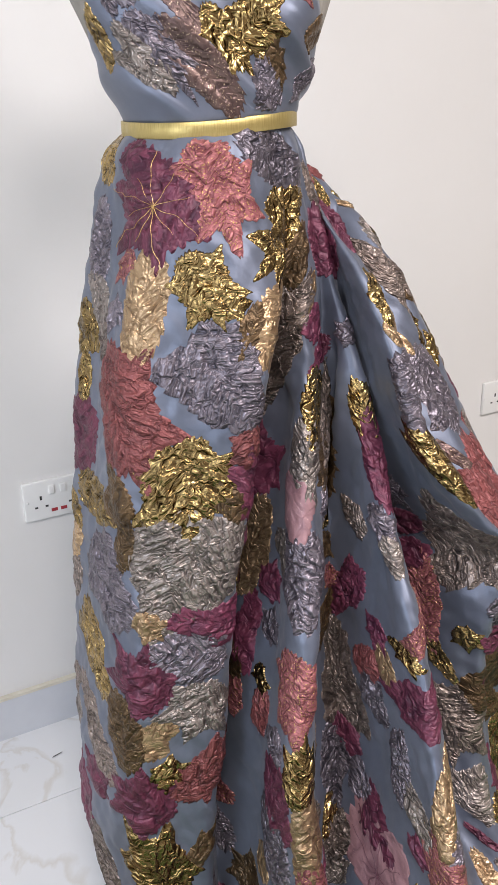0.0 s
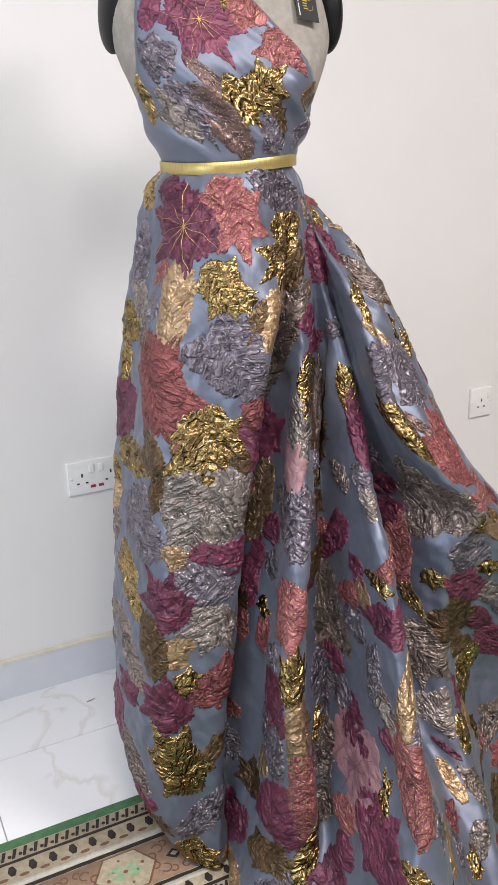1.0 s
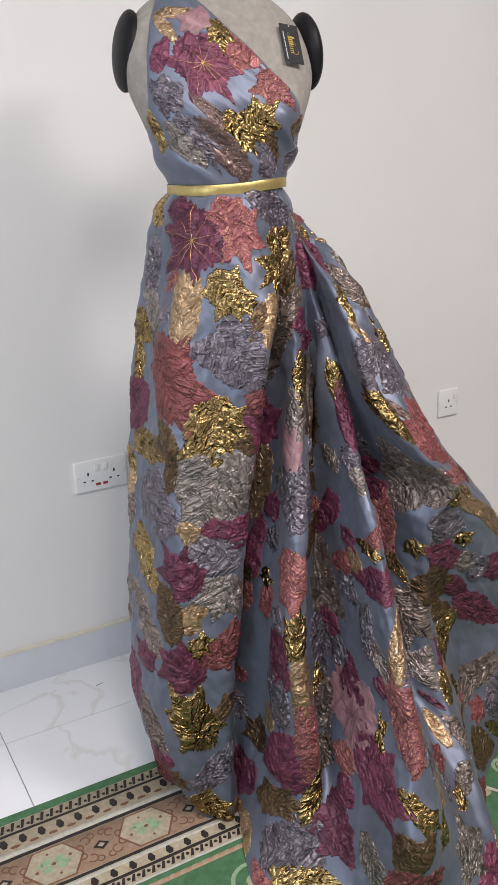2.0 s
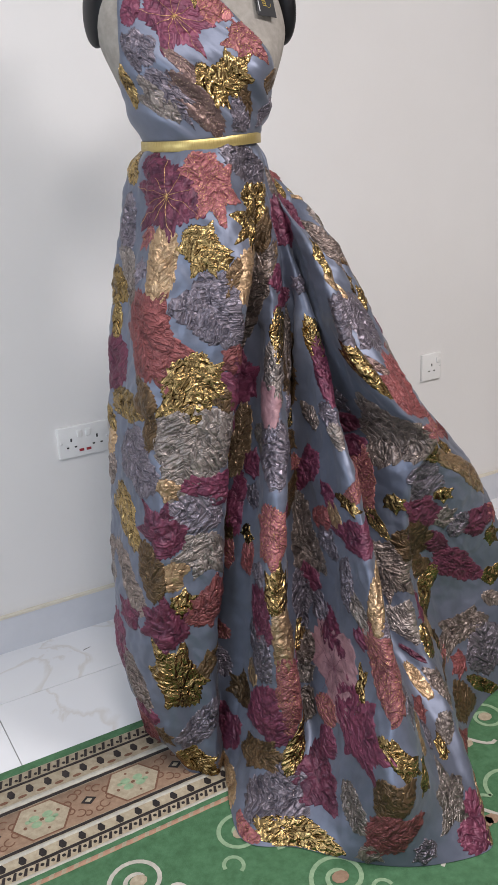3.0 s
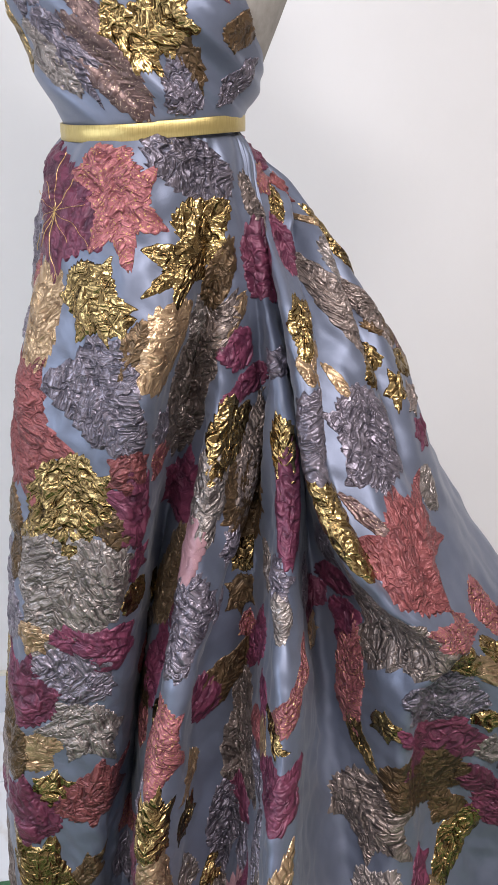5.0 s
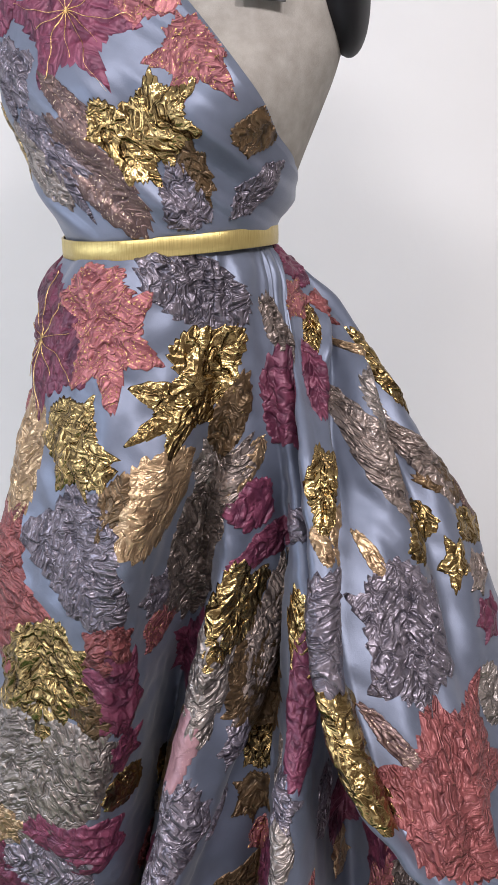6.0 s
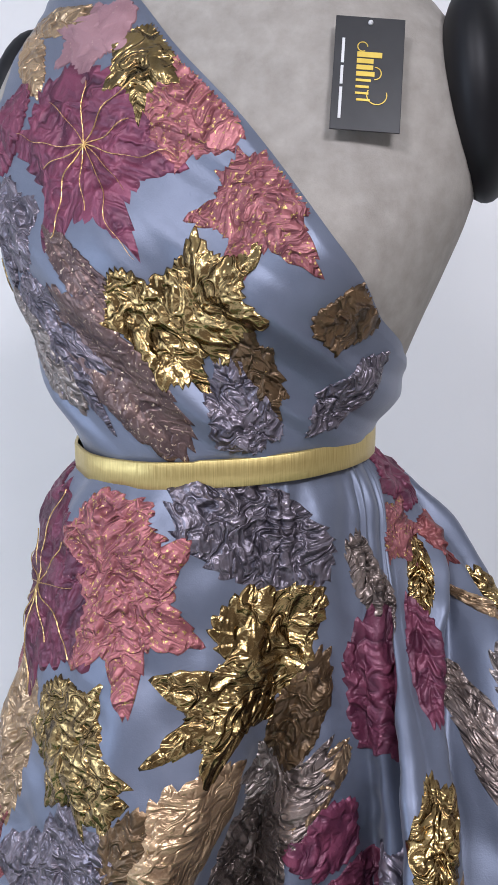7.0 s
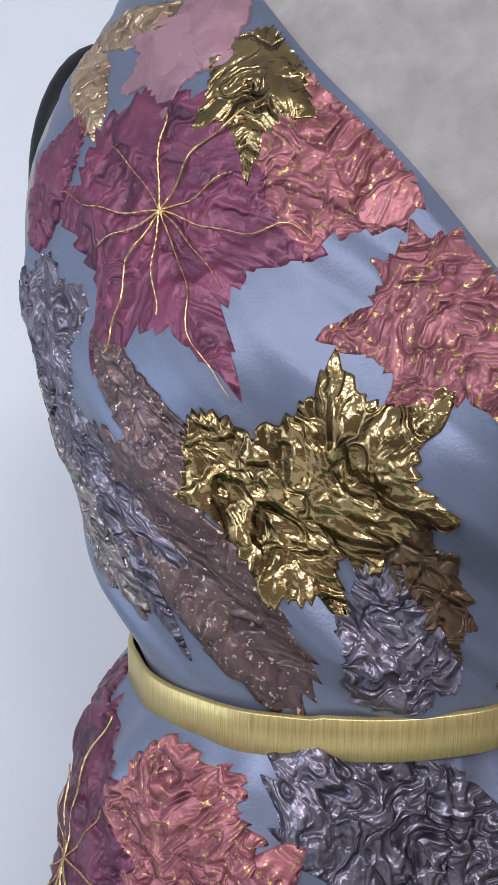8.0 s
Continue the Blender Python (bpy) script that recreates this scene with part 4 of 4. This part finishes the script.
leaf(GOLD, "maple", 0.679, 0.165, 0.562, 0.038, 240, 0.8)
leaf(PLUM, "oval", 0.463, 0.228, 0.576, 0.044, 40, 0.9)
leaf(ROSE, "maple", 1.004, 0.208, 0.446, 0.039, 180, 0.9)
leaf(BRICK, "oval", 0.515, 0.190, 0.559, 0.039, 300, 0.9)
leaf(COPPER, "oval", 0.522, 0.146, 0.574, 0.038, 200, 0.8)
leaf(SILVER, "maple", 0.844, 0.196, 0.472, 0.045, 300, 0.9)
leaf(BRONZE, "oval", 0.379, 0.345, 0.519, 0.044, 160, 1.0)
leaf(LILAC, "oval", 0.890, 0.193, 0.442, 0.042, 320, 0.9)
leaf(GOLD, "maple", 0.376, 0.273, 0.529, 0.036, 220, 0.8)
leaf(GOLD, "maple", 1.000, 0.200, 0.390, 0.040, 220, 0.9)
leaf(TAUPE, "broad", 0.182, 0.486, 0.479, 0.039, 320, 0.8)
leaf(LILAC, "broad", 0.514, 0.163, 0.517, 0.041, 220, 1.0)
leaf(PLUM, "oval", 0.835, 0.210, 0.410, 0.040, 40, 1.0)
leaf(ROSE, "broad", 0.370, 0.333, 0.470, 0.037, 320, 1.0)
leaf(BRICK, "oval", 0.365, 0.257, 0.485, 0.041, 340, 0.9)
leaf(COPPER, "maple", 0.440, 0.195, 0.490, 0.047, 120, 0.8)
leaf(SILVER, "maple", 0.177, 0.486, 0.424, 0.041, 100, 0.8)
leaf(BRONZE, "broad", 0.798, 0.219, 0.357, 0.037, 20, 1.0)
leaf(LILAC, "broad", 0.364, 0.193, 0.477, 0.042, 100, 0.7)
leaf(PLUM, "broad", 0.507, 0.210, 0.428, 0.037, 60, 0.9)
leaf(GOLD, "broad", 1.015, 0.206, 0.278, 0.037, 300, 0.8)
leaf(GOLD, "maple", 0.424, 0.173, 0.433, 0.042, 260, 1.0)
leaf(TAUPE, "oval", 1.009, 0.196, 0.219, 0.036, 240, 0.7)
leaf(LILAC, "broad", 0.500, 0.171, 0.374, 0.039, 140, 0.9)
leaf(PLUM, "maple", 0.740, 0.151, 0.306, 0.049, 220, 1.0)
leaf(ROSE, "oval", 0.351, 0.350, 0.297, 0.050, 260, 0.7)
leaf(COPPER, "maple", 0.771, 0.157, 0.253, 0.044, 180, 0.9)
leaf(SILVER, "oval", 0.431, 0.157, 0.348, 0.037, 220, 0.8)
leaf(LILAC, "maple", 0.500, -0.031, 0.421, 0.036, 80, 0.8)
leaf(PLUM, "maple", 0.485, 0.020, 0.382, 0.037, 300, 0.8)
leaf(GOLD, "broad", 0.722, 0.103, 0.257, 0.048, 40, 0.9)
leaf(GOLD, "maple", 0.799, 0.159, 0.201, 0.045, 240, 0.7)
leaf(TAUPE, "oval", 0.458, 0.170, 0.295, 0.040, 340, 0.8)
leaf(LILAC, "oval", 0.339, 0.334, 0.229, 0.050, 240, 1.0)
leaf(PLUM, "maple", 0.416, 0.135, 0.310, 0.039, 140, 1.0)
leaf(ROSE, "oval", 0.819, 0.153, 0.156, 0.037, 300, 1.0)
leaf(BRICK, "maple", 0.865, 0.148, 0.121, 0.047, 100, 0.9)
leaf(COPPER, "oval", 0.351, 0.218, 0.251, 0.040, 300, 0.9)
leaf(SILVER, "maple", 0.444, 0.150, 0.255, 0.038, 0, 0.9)
leaf(BRONZE, "oval", 0.790, 0.121, 0.142, 0.038, 300, 0.9)
leaf(TAUPE, "oval", 0.422, 0.118, 0.206, 0.040, 140, 1.0)
leaf(LILAC, "maple", 0.518, -0.082, 0.290, 0.047, 140, 1.0)
leaf(PLUM, "oval", 0.163, 0.334, 0.157, 0.042, 80, 0.9)
leaf(ROSE, "oval", 0.443, 0.066, 0.210, 0.042, 300, 1.0)
leaf(BRICK, "maple", 0.623, 0.011, 0.172, 0.042, 0, 0.8)
leaf(COPPER, "oval", 0.568, -0.051, 0.196, 0.050, 180, 0.9)
leaf(SILVER, "oval", 0.657, -0.024, 0.141, 0.042, 320, 0.7)
leaf(BRONZE, "maple", 0.181, 0.301, 0.111, 0.037, 220, 0.9)
leaf(LILAC, "broad", 0.602, -0.037, 0.154, 0.037, 20, 0.7)
leaf(PLUM, "oval", 0.425, 0.041, 0.159, 0.038, 340, 1.0)
leaf(GOLD, "maple", 0.623, -0.062, 0.123, 0.037, 340, 0.8)
leaf(GOLD, "maple", 0.507, -0.143, 0.177, 0.045, 260, 1.0)
leaf(TAUPE, "maple", 0.397, -0.123, 0.035, 0.037, 240, 1.0)
leaf(LILAC, "maple", 0.484, -0.176, 0.033, 0.037, 120, 0.9)
leaf(PLUM, "maple", 0.559, 0.467, 1.246, 0.050, 40, 0.9)
leaf(ROSE, "maple", 0.559, 0.420, 1.216, 0.038, 260, 0.9)
leaf(BRICK, "maple", 0.596, 0.449, 1.200, 0.042, 180, 0.8)
leaf(SILVER, "oval", 0.640, 0.375, 1.118, 0.045, 340, 0.8)
leaf(GOLD, "oval", 0.752, 0.381, 0.979, 0.043, 260, 0.7)
leaf(TAUPE, "maple", 0.749, 0.352, 0.939, 0.037, 60, 0.8)
leaf(LILAC, "maple", 0.418, 0.316, 0.929, 0.041, 80, 0.9)
leaf(PLUM, "maple", 0.758, 0.328, 0.899, 0.038, 80, 0.8)
leaf(ROSE, "broad", 0.413, 0.331, 0.881, 0.040, 260, 0.8)
leaf(SILVER, "oval", 0.751, 0.277, 0.838, 0.038, 20, 0.7)
leaf(LILAC, "maple", 0.499, 0.278, 0.780, 0.038, 40, 0.9)
leaf(PLUM, "maple", 0.377, 0.289, 0.756, 0.044, 300, 0.9)
leaf(GOLD, "oval", 0.407, 0.394, 0.659, 0.039, 20, 0.8)
leaf(GOLD, "oval", 0.372, 0.298, 0.704, 0.039, 80, 0.9)
leaf(TAUPE, "broad", 0.391, 0.392, 0.611, 0.042, 160, 0.7)
leaf(LILAC, "broad", 0.592, 0.253, 0.732, 0.041, 160, 0.9)
leaf(PLUM, "broad", 0.607, 0.300, 0.678, 0.039, 140, 0.9)
leaf(ROSE, "maple", 0.520, 0.300, 0.646, 0.036, 240, 0.8)
leaf(BRICK, "broad", 0.377, 0.374, 0.559, 0.037, 0, 0.9)
leaf(COPPER, "maple", 0.607, 0.278, 0.637, 0.037, 20, 0.7)

# ---- the hang tag pinned to the mannequin ----
CARD = speckled("black_card", (0.008, 0.008, 0.010), (0.016, 0.016, 0.018), 40, 0.35)
PRINT_GOLD = speckled("gold_print", (0.50, 0.36, 0.06), (0.62, 0.46, 0.10), 60, 0.35, 0.7)
PRINT_WHITE = speckled("pale_print", (0.5, 0.5, 0.5), (0.6, 0.6, 0.6), 60, 0.5)


def hang_tag():
    root = tagged(new("hang_tag"), "black card hang tag with gold print pinned to the mannequin", "tag")
    middle = torso(36, 1.520, 0.003)
    right = (torso(37, 1.52) - torso(29, 1.52)).normalized()
    up = (torso(33, 1.55) - torso(33, 1.49)).normalized()
    up = (up - right * up.dot(right)).normalized()
    # hangs a little askew
    a = radians(-5)
    right, up = right * math.cos(a) + up * math.sin(a), up * math.cos(a) - right * math.sin(a)
    facing = right.cross(up)
    m = Matrix((right, up, facing)).transposed().to_4x4()
    m.translation = middle + facing * 0.004
    root.matrix_world = m
    bm = bmesh.new()
    box(bm, -0.021, -0.037, -0.0006, 0.021, 0.037, 0.0006, 0.0004)
    part("card", bm, CARD, root, smooth=False)
    bm = bmesh.new()
    # emblem: a column of plain bars and loops
    for k, (x0, x1, wide) in enumerate(((-0.007, 0.008, 0.0035), (-0.007, 0.003, 0.003), (-0.007, 0.003, 0.003), (-0.007, 0.004, 0.003), (-0.007, 0.002, 0.0016), (-0.007, 0.001, 0.0016), (-0.007, 0.001, 0.0014), (-0.006, 0.002, 0.0014))):
        y = 0.012 - 0.0042 * k
        box(bm, x0, y - wide / 2, 0.0006, x1, y + wide / 2, 0.001)
        part("emblem_bar", bm, PRINT_GOLD, root, smooth=False)
        bm = bmesh.new()
    for cx, cy, rad, a0, a1 in ((-0.004, 0.017, 0.003, 0, 300), (0.006, -0.014, 0.006, 150, 380), (0.004, 0.0, 0.004, -90, 90)):
        last = None
        for k in range(21):
            b = radians(a0 + (a1 - a0) * k / 20)
            pair = [bm.verts.new((cx + q * math.cos(b), cy + q * math.sin(b), 0.0011)) for q in (rad - 0.0003, rad + 0.0003)]
            if last:
                bm.faces.new((last[0], last[1], pair[1], pair[0]))
            last = pair
    part("flourish", bm, PRINT_GOLD, root)
    bm = bmesh.new()
    for y0, y1 in ((-0.030, -0.010), (-0.008, 0.004), (0.006, 0.022)):
        box(bm, -0.0165, y0, 0.0006, -0.0148, y1, 0.001)
    part("small_print", bm, PRINT_WHITE, root, "fine white printed line", smooth=False)
    bm = bmesh.new()
    bmesh.ops.create_uvsphere(bm, u_segments=12, v_segments=8, radius=0.0016, matrix=Matrix.Translation((0, 0.033, 0.0012)))
    part("pin", bm, PRINT_WHITE, root, "steel pin head")


hang_tag()


# ---- wall sockets ----
def socket(name, label, x0, x1, z0, z1, gangs, usb):
    root = tagged(new(name), label, "socket")
    root.location = (x0, 1.0, z0)
    w, h = x1 - x0, z1 - z0
    bm = bmesh.new()
    box(bm, 0, -0.0095, 0, w, 0, h, 0.003)
    part("faceplate", bm, PLASTIC, root)
    for g in range(gangs):
        cx = w * (g + 0.5) / gangs
        for dx, dz, a, b in ((0, 0.006, 0.0022, 0.0045), (-0.011, -0.014, 0.0032, 0.0020), (0.011, -0.014, 0.0032, 0.0020)):
            bm = bmesh.new()
            box(bm, cx + dx - a, -0.0100, h * 0.5 + dz - b, cx + dx + a, -0.0090, h * 0.5 + dz + b)
            part("pin_slot", bm, SLOT, root, smooth=False)
        sx = cx + ((0.024 if g == 0 else -0.024) if gangs == 2 else 0.026)
        bm = bmesh.new()
        box(bm, sx - 0.0065, -0.0125, h * 0.63, sx + 0.0065, -0.009, h * 0.63 + 0.019, 0.0015)
        part("rocker_switch", bm, PLASTIC, root)
    if usb:
        for dx in (-0.010, 0.010):
            bm = bmesh.new()
            box(bm, w / 2 + dx - 0.0065, -0.0102, 0.014, w / 2 + dx + 0.0065, -0.0090, 0.021)
            part("usb_port", bm, RED, root, "dark red USB port", smooth=False)
    for k in (0.06, 0.94):
        bm = bmesh.new()
        bmesh.ops.create_cone(bm, cap_ends=True, segments=12, radius1=0.0028, radius2=0.0028, depth=0.001, matrix=pose(w * k, -0.0098, h / 2, 90))
        part("screw_cap", bm, PLASTIC, root)
    return root


socket("wall_socket", "white plastic double wall socket with switches and USB ports", 0.235, 0.379, 0.508, 0.594, 2, True)
socket("wall_socket", "small white plastic single wall socket", 1.475, 1.557, 0.508, 0.598, 1, False)


# ---- the rug ----
PILE = ((420, 0.6, 0.002), (1400, 0.5, 0.001))
GREEN = speckled("rug_green", (0.040, 0.115, 0.048), (0.075, 0.185, 0.088), 60, 0.9, bumps=PILE)
CREAM = speckled("rug_cream", (0.31, 0.255, 0.175), (0.45, 0.39, 0.28), 90, 0.9, bumps=PILE)
PALE = speckled("rug_pale", (0.40, 0.38, 0.33), (0.54, 0.52, 0.45), 90, 0.9, bumps=PILE)
INK = speckled("rug_black", (0.012, 0.010, 0.010), (0.03, 0.022, 0.02), 90, 0.9, bumps=PILE)
TAN = speckled("rug_tan", (0.23, 0.145, 0.095), (0.33, 0.225, 0.15), 70, 0.9, bumps=PILE)
BROWN = speckled("rug_brown", (0.13, 0.06, 0.035), (0.2, 0.10, 0.06), 90, 0.9, bumps=PILE)
SAGE = speckled("rug_sage", (0.20, 0.31, 0.185), (0.30, 0.42, 0.26), 90, 0.9, bumps=PILE)
SALMON = speckled("rug_salmon", (0.36, 0.20, 0.13), (0.46, 0.28, 0.19), 90, 0.9, bumps=PILE)

rug = tagged(new("rug"), "green patterned pile rug with a cream and black border", "rug")
RUG_EDGE, RX0, RX1 = 0.507, -1.3, 2.3
bm = bmesh.new()
box(bm, RX0, -0.62, -0.004, RX1, RUG_EDGE, 0.008, 0.003)
part("base", bm, GREEN, rug, smooth=False)


def band(name, y0, y1, mat, high, x0=RX0 + 0.03, x1=RX1 - 0.03):
    """A stripe of the border with a slightly wavering, tufted edge."""
    bm = bmesh.new()
    n = 240
    rows = [[], [], [], []]
    for k in range(n + 1):
        x = x0 + (x1 - x0) * k / n
        a = y0 + 0.0010 * noise.noise((x * 60, y0 * 31, 1))
        b = y1 + 0.0010 * noise.noise((x * 60, y1 * 31, 5))
        for r, (y, z) in enumerate(((a, 0.0075), (a + 0.0006, high), (b - 0.0006, high), (b, 0.0075))):
            rows[r].append(bm.verts.new((x, y, z)))
    for r in range(3):
        for k in range(n):
            bm.faces.new((rows[r][k], rows[r][k + 1], rows[r + 1][k + 1], rows[r + 1][k]))
    return part(name, bm, mat, rug)


def motif(name, shapes, mat, high, thick=0.0006):
    """Flat tufted shapes, each a list of corner points, raised a little over the pile."""
    bm = bmesh.new()
    for pts in shapes:
        low = [bm.verts.new((x, y, high - thick)) for x, y in pts]
        top = [bm.verts.new((x, y, high)) for x, y in pts]
        bm.faces.new(top)
        for k in range(len(pts)):
            bm.faces.new((low[k - 1], low[k], top[k], top[k - 1]))
    return part(name, bm, mat, rug, smooth=False)


def disc(cx, cy, rx, ry, n=10, spin=0.0):
    return [(cx + rx * math.cos(2 * math.pi * k / n + spin), cy + ry * math.sin(2 * math.pi * k / n + spin)) for k in range(n)]


def stroke(points, w):
    """A curved line of constant width, as a closed outline."""
    left, right = [], []
    for k, (x, y) in enumerate(points):
        a, b = points[max(k - 1, 0)], points[min(k + 1, len(points) - 1)]
        dx, dy = b[0] - a[0], b[1] - a[1]
        q = math.hypot(dx, dy) or 1
        left.append((x - dy / q * w, y + dx / q * w))
        right.append((x + dy / q * w, y - dx / q * w))
    return left + right[::-1]


band("border_field", 0.196, 0.482, CREAM, 0.0086)
for y0, y1, mat in ((0.444, 0.451, INK), (0.374, 0.383, INK), (0.262, 0.270, INK), (0.218, 0.226, INK)):
    band("stripe", y0, y1, mat, 0.0096)
for y0, y1, mat in ((0.384, 0.398, PALE), (0.250, 0.261, PALE), (0.190, 0.197, PALE)):
    band("stripe", y0, y1, mat, 0.0093)
band("medallion_band", 0.271, 0.373, TAN, 0.0091)
band("rope_stripe", 0.166, 0.177, SALMON, 0.0090)

PITCH = 0.0395
near_range = range(-9, 20)


def repeat(name, pts, mat, high, xs):
    """The same small tufted shape at every x, each an object of its own on one mesh."""
    first = motif(name, [pts], mat, high)
    for x in xs:
        ob = first if x == xs[0] else new(name, first.data)
        ob.parent = rug
        ob.location = (x, 0, 0)


repeat("dart", [(-.004, .413), (.004, .413), (.0085, .424), (.004, .437), (-.004, .437), (-.0085, .424)], INK, 0.0094, [k * PITCH for k in near_range])
repeat("dart", [(-.004, .228), (.004, .228), (.008, .237), (.003, .249), (-.003, .249), (-.008, .237)], INK, 0.0094, [k * PITCH + .01 for k in near_range])
repeat("dart_foot", disc(0, .409, .010, .004, 8), BROWN, 0.0092, [k * PITCH + .02 for k in near_range])
STEPS = [k * .021 for k in range(-17, 38)]
repeat("hook", [(-.010, .455), (-.004, .455), (.004, .478), (-.003, .478)], INK, 0.0094, STEPS)
repeat("hook", [(-.010, .200), (-.003, .199), (.003, .216), (-.002, .217)], INK, 0.0094, STEPS)
repeat("knot", disc(.008, .462, .004, .004, 6), INK, 0.0095, STEPS)
repeat("knot", disc(.008, .209, .004, .004, 6), INK, 0.0095, STEPS)
repeat("rope_twist", [(0, .1665), (.009, .1665), (.015, .1765), (.006, .1765)], CREAM, 0.0094, [k * .024 for k in range(-15, 34)])

MED = 0.197
for k in range(-2, 5):
    cx, cy = 0.113 + MED * k, 0.322
    hexa = [(cx - .058, cy), (cx - .03, cy - .044), (cx + .03, cy - .044), (cx + .058, cy), (cx + .03, cy + .044), (cx - .03, cy + .044)]
    motif("medallion_rim", [[(cx + (x - cx) * 1.09, cy + (y - cy) * 1.07) for x, y in hexa]], BROWN, 0.0095)
    motif("medallion", [hexa], CREAM, 0.0100)
    for pts in [disc(cx + .017 * math.cos(a), cy + .017 * math.sin(a) * .9, .011, .009, 9, a) for a in (0.6, 2.5, 3.8, 5.7)] + [disc(cx - .027, cy + .006, .006, .005), disc(cx + .027, cy - .004, .006, .005)]:
        motif("petal", [pts], SAGE, 0.0104)
    for pts in [disc(cx, cy, .005, .004, 6), disc(cx + .036, cy + .008, .004, .004, 6), disc(cx - .036, cy - .008, .004, .004, 6), disc(cx - .005, cy + .03, .003, .003, 6), disc(cx + .006, cy - .03, .003, .003, 6)]:
        motif("seed", [pts], BROWN, 0.0108)
    mx = cx + MED / 2
    motif("diamond", [[(mx - .017, cy), (mx, cy - .013), (mx + .017, cy), (mx, cy + .013)]], INK, 0.0097)
    motif("diamond_heart", [[(mx - .008, cy), (mx, cy - .006), (mx + .008, cy), (mx, cy + .006)]], CREAM, 0.0101)
    curls = []
    for sx in (-1, 1):
        for sy in (-1, 1):
            for q, (ox, oy, rad) in enumerate(((.026, .026, .010), (.042, .012, .008), (.012, .034, .007))):
                pts = [(mx + sx * (ox + rad * math.cos(a)), cy + sy * (oy + rad * math.sin(a))) for a in [0.4 + 0.5 * i for i in range(10)]]
                curls.append(stroke(pts, .0014))
    for pts in curls:
        motif("curl", [pts], BROWN, 0.0098)

# pale vine scrolls on the green field
for k in range(-3, 8):
    for row in range(3):
        ox = 0.02 + 0.215 * k + (0.1 if row % 2 else 0)
        oy = 0.075 - 0.19 * row
        flip = 1 if (k + row) % 2 else -1
        shapes = []
        spiral = []
        for i in range(34):
            a = i * 0.27
            rad = 0.056 - 0.0013 * i
            spiral.append((ox + rad * math.cos(a) * flip, oy + rad * math.sin(a)))
        shapes.append(stroke(spiral, .0042))
        tail = [(ox + flip * (.056 + .012 * i), oy + .030 * math.sin(i * .55) - .005 * i) for i in range(11)]
        shapes.append(stroke(tail, .0042))
        curl = [(ox - flip * (.050 + .018 * math.cos(i * .4)), oy - .062 + .020 * math.sin(i * .4)) for i in range(12)]
        shapes.append(stroke(curl, .0036))
        for pts, name in zip(shapes, ("vine_spiral", "vine_tail", "vine_curl")):
            motif(name, [pts], SAGE if (k + row) % 3 else PALE, 0.0093)
        for pts in (disc(ox, oy, .017, .014, 9, k), disc(ox + flip * .115, oy - .045, .016, .013, 7, row)):
            motif("vine_blossom", [pts], TAN if row % 2 else CREAM, 0.0096)

# ---- the marble floor tiles ----
bm = bmesh.new()
bm.faces.new([bm.verts.new(p) for p in ((0.200, 0.878, 0.0012), (0.222, 0.884, 0.0012), (0.226, 0.887, 0.0012), (0.204, 0.882, 0.0012))])
part("scuff", bm, SLOT, floor, "short dark scuff on the tile")
bm = bmesh.new()
box(bm, -0.2990, -0.2990, -0.008, 0.2990, 0.2990, 0.0, 0.0012)
first = None
for i in range(-4, 6):
    for j in range(-6, 1):
        x, y = -0.07 + 0.6 * i + 0.3, 0.765 + 0.6 * j + 0.3
        if first is None:
            first = part("tile", bm, MARBLE, floor, smooth=False)
            ob = first
        else:
            ob = new("tile", first.data)
            ob.parent = floor
        ob.location = (x, y, 0)
